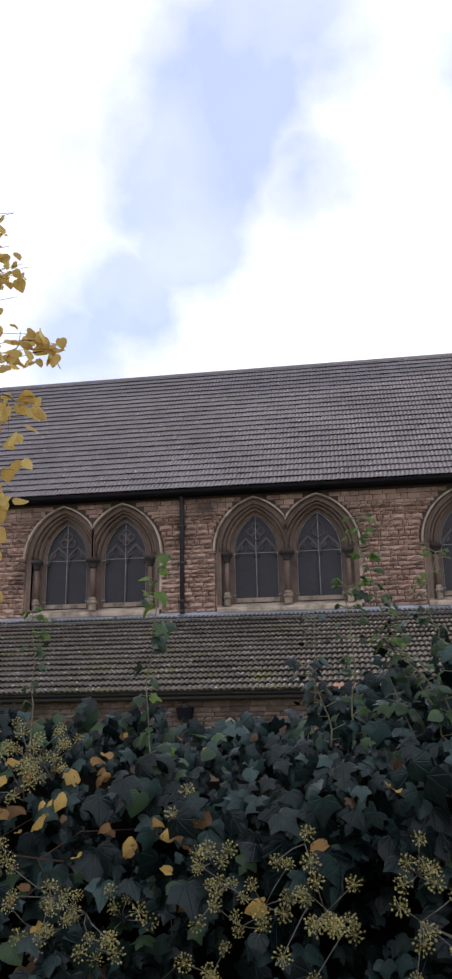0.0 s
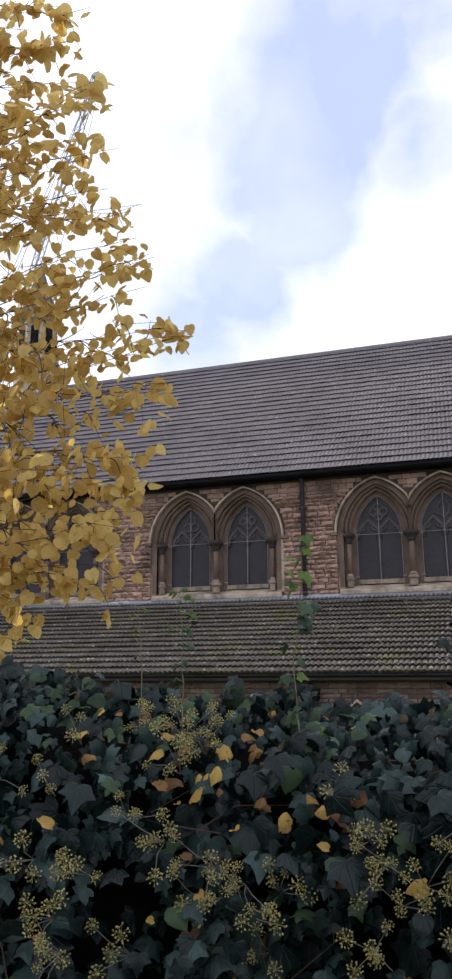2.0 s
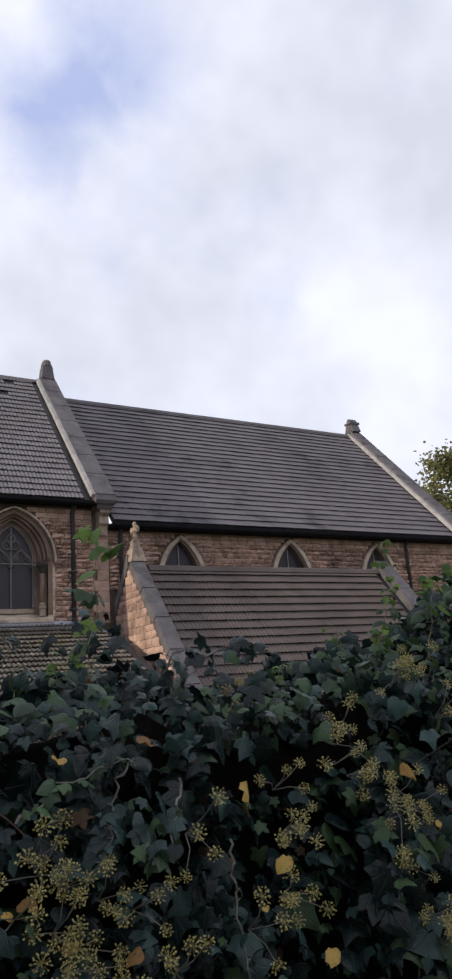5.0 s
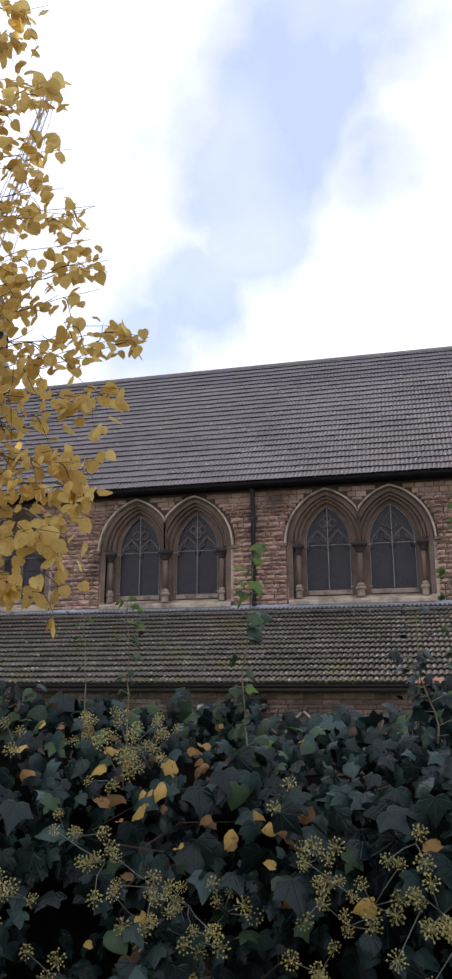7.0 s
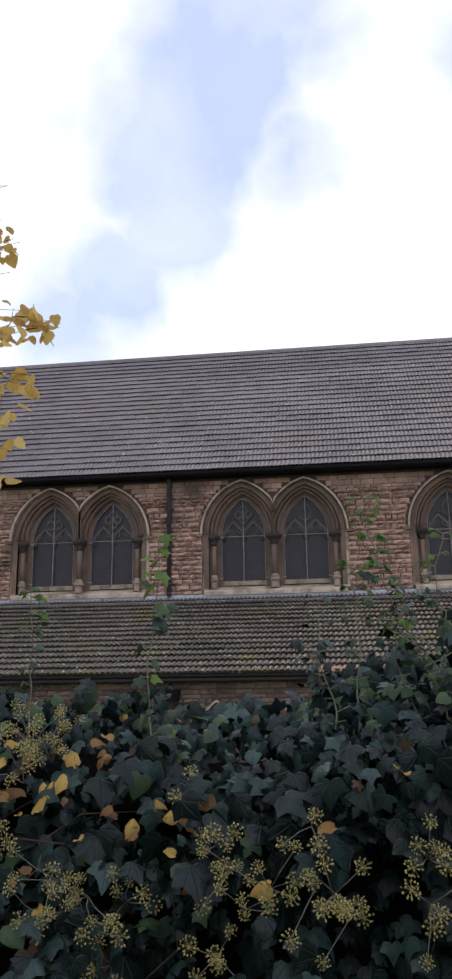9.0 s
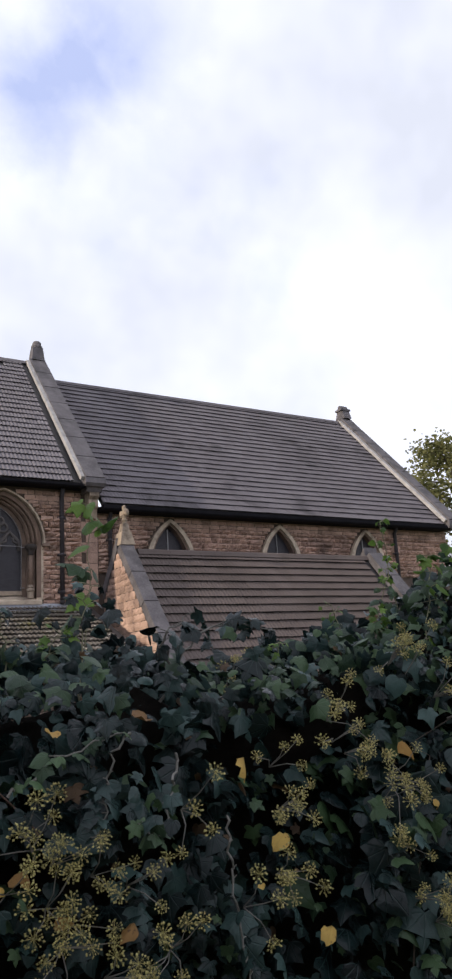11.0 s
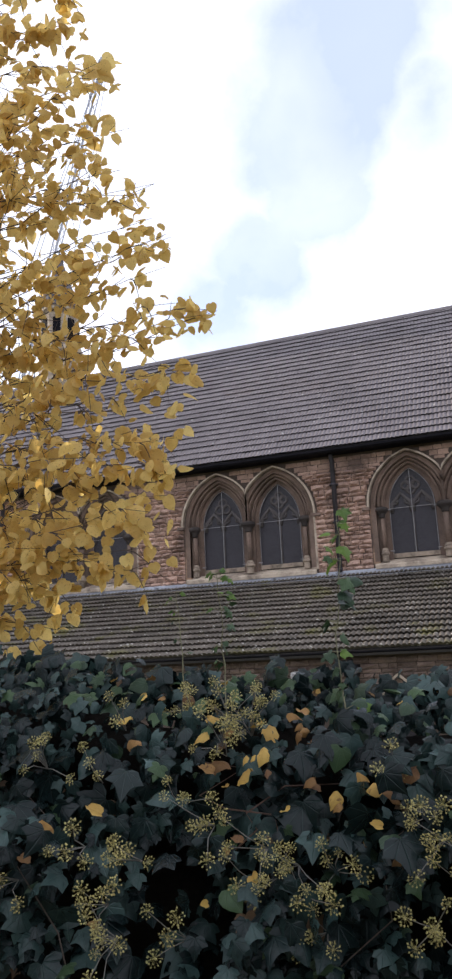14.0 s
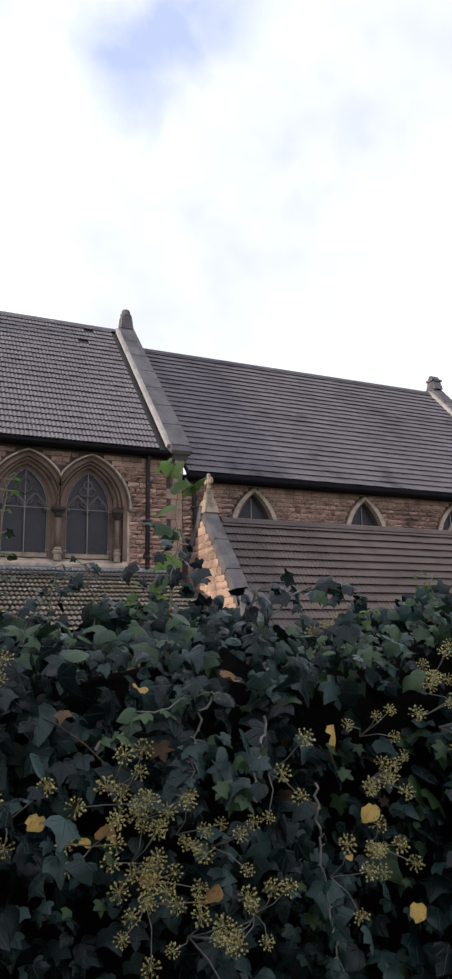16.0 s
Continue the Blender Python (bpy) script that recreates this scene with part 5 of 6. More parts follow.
def build_umbels():
    shapes = [umbel_mesh(s) for s in range(4)]
    r = random.Random(21)
    west = [(-0.97, 1.22), (-0.95, 1.40), (-0.84, 1.37), (-0.84, 1.46), (-0.82, 1.28), (-0.76, 1.14), (-0.72, 1.24), (-0.72, 1.47), (-0.67, 1.33), (-0.65, 1.12), (-0.61, 1.41), (-0.61, 1.46),
            (-0.60, 1.30), (-0.57, 1.44), (-0.54, 1.21), (-0.51, 1.25), (-0.46, 1.22), (-0.45, 1.17), (-0.42, 1.13), (-0.40, 1.22), (-0.50, 1.20), (-0.62, 1.43), (-0.78, 1.17)]
    middle = [(-0.28, 1.38), (-0.23, 1.16), (-0.22, 1.32), (-0.18, 1.22), (-0.14, 1.26), (-0.07, 1.36), (-0.04, 1.27), (-0.06, 1.29), (-0.01, 1.26), (-0.20, 1.29), (0.10, 1.27), (0.10, 1.33), (0.27, 1.53), (0.29, 1.35)]
    east = [(0.41, 1.31), (0.43, 1.38), (0.47, 1.28), (0.49, 1.23), (0.54, 1.32), (0.55, 1.17), (0.59, 1.30), (0.45, 1.35), (0.48, 1.33), (0.50, 1.26), (0.70, 1.37), (0.81, 1.22), (0.89, 1.24),
            (0.90, 1.35), (0.91, 1.42), (0.66, 1.19), (1.06, 1.49)]
    far = [(1.25, 1.59), (1.27, 1.57), (1.09, 1.51), (1.05, 1.45), (1.07, 1.43), (1.29, 1.52), (1.31, 1.48), (1.15, 1.38), (1.19, 1.36), (1.14, 1.34), (1.14, 1.27), (1.18, 1.16), (0.98, 1.56),
           (1.42, 1.34), (1.46, 1.50), (1.48, 1.24), (1.60, 1.48), (1.65, 1.60), (1.70, 1.38), (1.82, 1.55), (1.22, 1.12)]
    made, rest = 0, Soup()
    plain = [([v.co.copy() for v in me.vertices], [tuple(q.vertices) for q in me.polygons]) for me in shapes]
    for x, z in west + middle + east + far:
        p, o = surface_at(x, z, 0.045)
        stem = Soup()
        for k in range(r.choice((3, 4, 5, 6, 8))):
            q = p + Vector((r.gauss(0, 0.032), 0, r.gauss(0, 0.028))) + o * r.uniform(-0.01, 0.03)
            m = Matrix.Translation(q) @ (o + Vector((r.gauss(0, 0.4), r.gauss(0, 0.4), 0.5 + r.gauss(0, 0.3)))).to_track_quat("Z", "Y").to_matrix().to_4x4() @ Matrix.Scale(r.uniform(0.6, 0.98), 4)
            w = r.randrange(4)
            if made < 300 and k < 5:
                put("flower_umbel", shapes[w], hedge, "" if k else "yellow-green ball of ivy flower buds", HB @ m)
                made += 1
            else:
                rest.add([m @ c for c in plain[w][0]], plain[w][1])
            stem.tube([p - o * 0.05, p + (q - p) * 0.4 - o * 0.012, q], [0.0011, 0.0009, 0.0007], 5)
        put("flower_stalk", stem.mesh("flower_stalk", GREY_VINE), hedge, "", HB)
    put("umbel_mass", rest.mesh("umbel_mass", BUD), hedge, "yellow-green balls of ivy flower buds", HB, "stuff")


build_umbels()


def build_shoot(points, leaf_count, leaf_size, mat, stem_mat, seed, thick=0.0019, spread=0.05, name="shoot", label="thin upright ivy shoot with green leaves"):
    r = random.Random(seed)
    pts = [Vector(p) for p in points]
    smooth = []
    for i in range(len(pts) - 1):
        a, b, c, d = pts[max(i - 1, 0)], pts[i], pts[i + 1], pts[min(i + 2, len(pts) - 1)]
        for k in range(5):
            t = k / 5
            smooth.append(0.5 * ((2 * b) + (c - a) * t + (2 * a - 5 * b + 4 * c - d) * t * t + (3 * b - a - 3 * c + d) * t ** 3))
    smooth.append(pts[-1])
    smooth = [q + Vector((r.gauss(0, 0.0035), r.gauss(0, 0.003), r.gauss(0, 0.003))) for q in smooth]
    n = len(smooth)
    s = Soup().tube(smooth, [thick * (1 - 0.6 * i / n) for i in range(n)], 6)
    stalk = put(name, s.mesh(name, stem_mat), hedge, label, HB)
    leaves = shared_leaves("leaf", IVY_SHAPES, mat) + shared_leaves("leaf", IVY_SHAPES, IVY_MID if mat is IVY_TOP else mat)
    petiole = Soup()
    leaf_count, leaf_size = (int(leaf_count * 2.2), leaf_size * 0.62) if name == "shoot" else (leaf_count, leaf_size)
    for i in range(leaf_count):
        k = min(n - 1, int((0.12 + 0.88 * ((i + r.random()) / leaf_count) ** 0.75) * n))
        side = Vector((r.choice((-1, 1)) * r.uniform(0.4, 1.0), r.uniform(-0.7, 0.5), r.uniform(-0.1, 0.5))).normalized()
        at = smooth[k] + side * spread * r.uniform(0.15, 0.6)
        petiole.tube([smooth[k], at], 0.0009, 4)
        fr = leaf_frame((side.x * 0.6 + r.gauss(0, 0.6), -0.45 + r.gauss(0, 0.5), 0.65), side + Vector((0, 0, -0.75)))
        put("leaf", leaves[r.randrange(4) + (4 if k < 0.72 * n and r.random() < 0.85 else 0)], stalk, "", matrix_of(at, fr, leaf_size * r.uniform(0.6, 1.15) * (1.0 if k < n - 3 else 0.75)))
    put("leaf_stalk", petiole.mesh("leaf_stalk", stem_mat), stalk, kind="stuff")


# upright shoots above the crest, from the yellow tree's end to the far end
build_shoot([(-0.75, 1.60, 1.45), (-0.755, 1.60, 1.60), (-0.765, 1.60, 1.745)], 5, 0.032, IVY_TOP, VINE, 1)
build_shoot([(-0.655, 1.60, 1.45), (-0.65, 1.60, 1.62), (-0.66, 1.59, 1.79)], 15, 0.040, IVY_TOP, VINE, 2)
build_shoot([(-0.40, 1.60, 1.42), (-0.40, 1.60, 1.60), (-0.385, 1.60, 1.75), (-0.38, 1.60, 1.885)], 11, 0.058, IVY_TOP, VINE, 3)
build_shoot([(-0.05, 1.55, 1.45), (-0.055, 1.56, 1.60), (-0.04, 1.57, 1.74)], 8, 0.038, IVY, VINE, 4)
build_shoot([(0.20, 1.50, 1.50), (0.13, 1.50, 1.66), (0.07, 1.50, 1.80), (0.055, 1.50, 1.93)], 24, 0.038, IVY_TOP, VINE, 5)
build_shoot([(0.25, 1.48, 1.52), (0.21, 1.48, 1.66), (0.18, 1.48, 1.74), (0.20, 1.50, 1.86)], 16, 0.032, IVY_TOP, VINE, 6)
build_shoot([(0.30, 1.50, 1.55), (0.305, 1.50, 1.72), (0.31, 1.50, 1.90)], 14, 0.030, IVY_TOP, VINE, 7)
build_shoot([(0.40, 1.45, 1.55), (0.39, 1.46, 1.66), (0.40, 1.46, 1.73)], 7, 0.040, IVY, VINE, 12)
build_shoot([(0.74, 1.80, 1.55), (0.77, 1.82, 1.72), (0.785, 1.83, 1.90), (0.78, 1.83, 2.04)], 8, 0.105, IVY_TOP, VINE, 8)
build_shoot([(0.62, 1.45, 1.55), (0.63, 1.45, 1.72), (0.64, 1.45, 1.79)], 6, 0.045, IVY, VINE, 13)
build_shoot([(1.60, 1.55, 1.55), (1.56, 1.55, 1.78), (1.54, 1.55, 1.98)], 14, 0.042, IVY_TOP, VINE, 9)
build_shoot([(1.80, 1.55, 1.70), (1.86, 1.55, 1.88), (1.88, 1.55, 2.00)], 10, 0.052, IVY_TOP, VINE, 10)
build_shoot([(1.10, 1.50, 1.52), (1.12, 1.50, 1.60), (1.13, 1.50, 1.66)], 6, 0.034, IVY_TOP, VINE, 11)
build_shoot([(0.02, 1.50, 1.50), (0.03, 1.50, 1.66), (0.02, 1.50, 1.80)], 18, 0.034, IVY_TOP, VINE, 41)
build_shoot([(0.14, 1.52, 1.50), (0.10, 1.52, 1.62), (0.12, 1.52, 1.74)], 12, 0.044, IVY, VINE, 42)
build_shoot([(0.22, 1.46, 1.52), (0.16, 1.46, 1.62), (0.08, 1.46, 1.69)], 18, 0.034, IVY_TOP, VINE, 43)
build_shoot([(0.34, 1.47, 1.53), (0.36, 1.47, 1.63), (0.42, 1.47, 1.71)], 10, 0.042, IVY, VINE, 44)
build_shoot([(0.46, 1.47, 1.55), (0.48, 1.47, 1.66), (0.46, 1.47, 1.74)], 9, 0.040, IVY, VINE, 45)
build_shoot([(0.55, 1.50, 1.55), (0.56, 1.50, 1.64), (0.60, 1.50, 1.70)], 9, 0.046, IVY_TOP, VINE, 46)
build_shoot([(-0.02, 1.50, 1.50), (-0.03, 1.50, 1.58), (-0.07, 1.50, 1.65)], 9, 0.050, IVY, VINE, 47)
build_shoot([(1.30, 1.50, 1.55), (1.32, 1.50, 1.66), (1.30, 1.50, 1.74)], 9, 0.036, IVY_TOP, VINE, 48)
build_shoot([(1.45, 1.45, 1.58), (1.42, 1.45, 1.72), (1.46, 1.45, 1.84)], 12, 0.042, IVY_TOP, VINE, 49)
build_shoot([(1.52, 1.42, 1.60), (1.55, 1.42, 1.74), (1.58, 1.42, 1.86)], 10, 0.072, IVY_TOP, VINE, 50)
build_shoot([(1.66, 1.42, 1.62), (1.68, 1.42, 1.76), (1.66, 1.42, 1.90)], 12, 0.075, IVY_TOP, VINE, 51)
build_shoot([(1.74, 1.40, 1.66), (1.80, 1.40, 1.80), (1.82, 1.40, 1.93)], 12, 0.072, IVY_TOP, VINE, 52)
build_shoot([(1.40, 1.42, 1.58), (1.36, 1.42, 1.66), (1.38, 1.42, 1.72)], 8, 0.060, IVY_TOP, VINE, 53)
# an arching spray over the chapel gable and grey runners hanging on the face
build_shoot([(0.78, 1.45, 1.52), (0.84, 1.43, 1.64), (0.93, 1.42, 1.70), (1.06, 1.42, 1.68)], 14, 0.05, IVY, GREY_VINE, 14, 0.0035, 0.05, "spray", "arching leafy ivy spray")
build_shoot([(0.78, 1.38, 1.62), (0.75, 1.34, 1.67), (0.79, 1.33, 1.70)], 7, 0.045, IVY, GREY_VINE, 15, 0.003, 0.05, "spray", "leafy ivy spray on the crest")


def on_face(pairs, proud=0.03):
    """Places along the hedge's face, a little in front of its leaves."""
    return [surface_at(x, z, proud)[0] for x, z in pairs]


for seed, (pairs, count) in enumerate((([(0.59, 1.49), (0.56, 1.46), (0.54, 1.42), (0.54, 1.39), (0.53, 1.36)], 12),
                                       ([(0.68, 1.45), (0.66, 1.42), (0.64, 1.39), (0.63, 1.36), (0.61, 1.35), (0.59, 1.36), (0.58, 1.37)], 14),
                                       ([(0.76, 1.35), (0.76, 1.30), (0.76, 1.24), (0.77, 1.17), (0.78, 1.11), (0.79, 1.03)], 14),
                                       ([(0.40, 1.43), (0.43, 1.44), (0.47, 1.46), (0.52, 1.48), (0.58, 1.49)], 14))):
    build_shoot(on_face(pairs, 0.05), count, 0.030, IVY_MID if seed % 2 else IVY, GREY_VINE, 16 + seed, 0.0022, 0.02, "runner", "thin grey ivy runner hanging on the hedge")

# fallen yellow leaves caught on the hedge
caught = [(-1.16, 1.57), (-0.94, 1.53), (-0.85, 1.52), (-0.81, 1.51), (-0.80, 1.17), (-0.71, 1.49), (-0.65, 1.44), (-0.62, 1.16), (-0.62, 1.44), (-0.58, 1.27), (-0.58, 1.35), (-0.56, 1.40), (-0.55, 1.29),
          (-0.54, 1.45), (-0.52, 1.20), (-0.52, 1.41), (-0.51, 1.38), (-0.50, 1.46), (-0.46, 1.49), (-0.44, 1.36), (-0.42, 1.35), (-0.39, 1.34), (-0.36, 1.34), (-0.35, 1.26), (-0.29, 1.49), (-0.26, 1.37)]
caught += [(-0.16, 1.27), (-0.12, 1.42), (-0.05, 1.36), (0.08, 1.43), (0.27, 1.37), (0.33, 1.35), (0.39, 1.32), (0.43, 1.33), (0.48, 1.50), (0.49, 1.25), (0.58, 1.23), (0.63, 1.51), (0.83, 1.42), (0.84, 1.24),
           (0.89, 1.31), (0.98, 1.12), (1.25, 1.32), (1.20, 1.43)]
FALLEN_SHAPES = [leaf_arrays(ROUND, 0.45, 0.75, 0.12, 15), leaf_arrays(ROUND, -0.45, -0.45, 0.14, 16), leaf_arrays(HEART, 0.95, 0.9, 0.12, 17)]
FALLEN_SHAPES = [(a * np.array([wd, 1.0, 1.0]), f) for (a, f), wd in zip(FALLEN_SHAPES, (1.0, 0.82, 0.9))]
fallen_meshes = shared_leaves("fallen_leaf", FALLEN_SHAPES, FALLEN) + shared_leaves("fallen_leaf", FALLEN_SHAPES[1:], OCHRE)
r = random.Random(31)
caught += [(r.gauss(-0.50, 0.12), r.gauss(1.41, 0.05)) for k in range(16)] + [(r.gauss(-0.36, 0.05), r.gauss(1.33, 0.03)) for k in range(7)] + [(r.gauss(-0.78, 0.12), r.gauss(1.38, 0.09)) for k in range(8)]
for i, (x, z) in enumerate(caught):
    p, o = surface_at(x + r.gauss(0, 0.005), z + r.gauss(0, 0.005), r.uniform(0.005, 0.035))
    fr = leaf_frame(o * 0.7 + Vector((r.gauss(0, 0.5), 0, r.gauss(0.75, 0.4))), (r.gauss(0, 1.2), -0.4, r.gauss(-0.1, 0.4)))
    size = r.choice((0.018, 0.023, 0.028, 0.032, 0.038)) * r.uniform(0.85, 1.15)
    ob = put("fallen_leaf", fallen_meshes[r.choice((0, 1, 2, 3, 3, 4, 4))], None, "", matrix_of(p - Vector(fr[:, 1]) * size * 0.5, fr, size))
    tagged(ob, "fallen yellow-orange leaf lying on the dark ivy", "leaf", "fallen leaves on the hedge")


# ================= the yellow tree =================
def bezier(a, b, c, d, n):
    return [a * (1 - t) ** 3 + b * 3 * t * (1 - t) ** 2 + c * 3 * t * t * (1 - t) + d * t ** 3 for t in (i / n for i in range(n + 1))]


def build_yellow_tree():
    base = Vector((-3.9, 2.5, ground_height(-3.9, 2.5) - 0.02))
    tree = new("lime_tree")
    tree.location = base
    tagged(tree, "young tree with thin dark limbs and yellow autumn leaves", "tree")
    TB = Matrix.Translation(-base)
    r = random.Random(77)
    trunk_pts = [base, base + Vector((0.05, 0.0, 1.2)), base + Vector((0.0, 0.05, 2.6)), base + Vector((0.1, 0.0, 4.2)), base + Vector((0.05, 0.1, 6.0))]
    put("trunk", Soup().tube(trunk_pts, [0.13, 0.11, 0.09, 0.06, 0.02], 12).mesh("trunk", TWIG, True), tree, "", TB)
    heap = LeafHeap(TREE_SHAPES)
    single = shared_leaves("leaf", TREE_SHAPES, YELLOW)
    twigs = Soup()
    made = 0

    def leaves_on(pts, every, size, spread, single_ok):
        nonlocal made
        for i in range(1, len(pts)):
            for k in range(every):
                if r.random() < 0.61:
                    continue
                q = pts[i - 1].lerp(pts[i], r.random())
                side = Vector((r.gauss(0, 1), r.gauss(0, 1), r.gauss(-0.25, 0.6))).normalized()
                at = q + side * r.uniform(0.015, spread)
                fr = leaf_frame(Vector((r.gauss(0.0, 0.75), r.gauss(-0.65, 0.5), r.gauss(0.45, 0.45))), side * 0.6 + Vector((0.25, 0, -0.85)))
                sz = size * r.uniform(0.62, 1.2)
                if single_ok and made < 290 and at.x > -1.65:
                    put("leaf", single[r.randrange(3)], crown, m=matrix_of(at, fr, sz))
                    made += 1
                else:
                    heap.add(at, fr, sz, r.randrange(3))

    crown = put("crown", mesh_of("crown", [(0, 0, 0), (0.001, 0, 0), (0, 0, 0.001)], [(0, 1, 2)], TWIG), tree, "spreading crown of yellow leaves", TB)
    high = [(-2.30, 2.60, 3.40), (-2.20, 2.60, 3.70), (-2.05, 2.70, 4.05), (-2.00, 2.80, 4.40), (-1.85, 2.60, 4.20), (-1.85, 2.70, 3.85), (-1.79, 2.70, 4.71), (-1.74, 2.70, 4.87), (-1.72, 2.60, 3.70), (-1.70, 2.70, 4.65), (-1.62, 2.50, 3.59), (-1.62, 2.80, 3.50), (-1.62, 2.80, 4.15), (-1.59, 2.70, 4.82), (-1.50, 2.70, 4.35), (-1.48, 2.50, 3.72), (-1.46, 2.80, 4.05), (-1.44, 2.55, 4.22), (-1.44, 2.60, 4.15), (-1.42, 2.50, 4.15), (-1.35, 2.50, 3.60), (-1.34, 2.80, 3.72), (-1.26, 2.60, 3.41), (-1.24, 2.50, 3.47), (-1.24, 2.75, 3.40), (-1.22, 2.55, 3.53), (-1.20, 2.60, 3.32)]
    mid = [(-2.20, 2.40, 2.90), (-1.95, 2.50, 3.20), (-1.90, 2.50, 2.60), (-1.75, 2.60, 2.95), (-1.60, 2.50, 3.30), (-1.50, 2.45, 2.72), (-1.42, 2.65, 3.15), (-1.38, 2.50, 2.86), (-1.22, 2.60, 2.60), (-1.21, 2.60, 3.17), (-1.19, 2.55, 3.28), (-1.16, 2.50, 2.45), (-1.16, 2.60, 2.47), (-1.06, 2.55, 2.70), (-1.01, 2.60, 2.94), (-0.99, 2.60, 2.93)]
    low = [(-2.05, 2.50, 2.20), (-1.95, 2.10, 1.75), (-1.80, 2.40, 1.68), (-1.78, 2.60, 2.35), (-1.66, 2.55, 1.72), (-1.62, 2.40, 2.02), (-1.60, 2.20, 1.92), (-1.57, 2.55, 1.90), (-1.45, 2.50, 1.98), (-1.32, 2.30, 2.30), (-1.21, 2.55, 2.12), (-1.21, 2.60, 2.33), (-1.19, 2.55, 1.98), (-1.18, 2.35, 2.10), (-1.17, 2.55, 2.34)]
    fringe = [(-1.16, 2.55, 2.42), (-1.19, 2.55, 2.33), (-1.21, 2.55, 2.2), (-1.05, 2.55, 2.67), (-1.13, 2.55, 2.62), (-1.29, 2.55, 2.13), (-1.24, 2.55, 2.01), (-1.04, 2.55, 2.9), (-1.11, 2.55, 2.97)]
    for tip in high + mid + low + fringe:
        tip = Vector(tip)
        start_z = min(max(1.2, tip.z - r.uniform(0.5, 1.5)), 4.6)
        a = Vector((-3.85 + r.uniform(-0.03, 0.03), 2.52, start_z))
        sag = Vector((0, r.uniform(-0.2, 0.2), r.uniform(0.25, 0.60)))
        pts = bezier(a, a.lerp(tip, 0.35) + sag, a.lerp(tip, 0.7) + sag * 0.7, tip, 16)
        for i in range(1, 16):
            pts[i] += Vector((r.gauss(0, 0.012), r.gauss(0, 0.012), r.gauss(0, 0.014)))
        put("limb", Soup().tube(pts, [0.008 * (1 - i / 17) ** 1.3 + 0.0007 for i in range(17)], 6).mesh("limb", TWIG, True), tree, "", TB)
        big = 1.25 if tip.z > 3.75 else 1.0
        leaves_on(pts[8:], 4 if big == 1.0 else 3, 0.059 * big, 0.07, True)
        leaves_on(pts[14:], 6, 0.060 * big, 0.045, True)
        for i in range(5, 16):
            for k in range(2 if i < 14 else 1):
                d = (pts[min(i + 1, 16)] - pts[i - 1]).normalized()
                way = (d * 0.65 + Vector((r.gauss(0, 0.35), r.gauss(0, 0.4), r.gauss(-0.05, 0.62)))).normalized()
                ln = r.uniform(0.16, 0.42) * (1.0 if i < 12 else 0.45)
                end = pts[i] + way * ln + Vector((0, 0, -0.04))
                if end.x > tip.x + 0.02:
                    continue
                sub = bezier(pts[i], pts[i] + d * ln * 0.3, end - way * ln * 0.3, end, 5)
                twigs.tube(sub, [0.0028, 0.0024, 0.0019, 0.0015, 0.0011, 0.0006], 5)
                leaves_on(sub, 2, 0.056 * big, 0.055, i > 9)
    # the rest of the crown round the trunk, unseen, thickened to shade the hedge
    for k in range(84):
        ang, hz = r.uniform(0, 2 * math.pi), r.uniform(1.6, 5.6)
        a = Vector((-3.85, 2.52, hz))
        rad = r.uniform(0.9, 2.3) * (1.1 - 0.10 * abs(hz - 3))
        end = a + Vector((rad * math.cos(ang), rad * math.sin(ang), r.uniform(0.2, 0.9)))
        if end.x > -2.1:
            continue
        pts = bezier(a, a.lerp(end, 0.4), a.lerp(end, 0.7), end, 10)
        put("limb", Soup().tube(pts, [0.014 * (1 - i / 11) + 0.002 for i in range(11)], 5).mesh("limb", TWIG, True), tree, "", TB)
        leaves_on(pts[2:], 12, 0.070, 0.30, False)
    put("twig", twigs.mesh("twig", TWIG, True), tree, "thin dark twigs", TB, "stuff")
    put("leaves", heap.mesh("leaves", YELLOW), tree, "yellow autumn leaves", TB, "stuff")


build_yellow_tree()


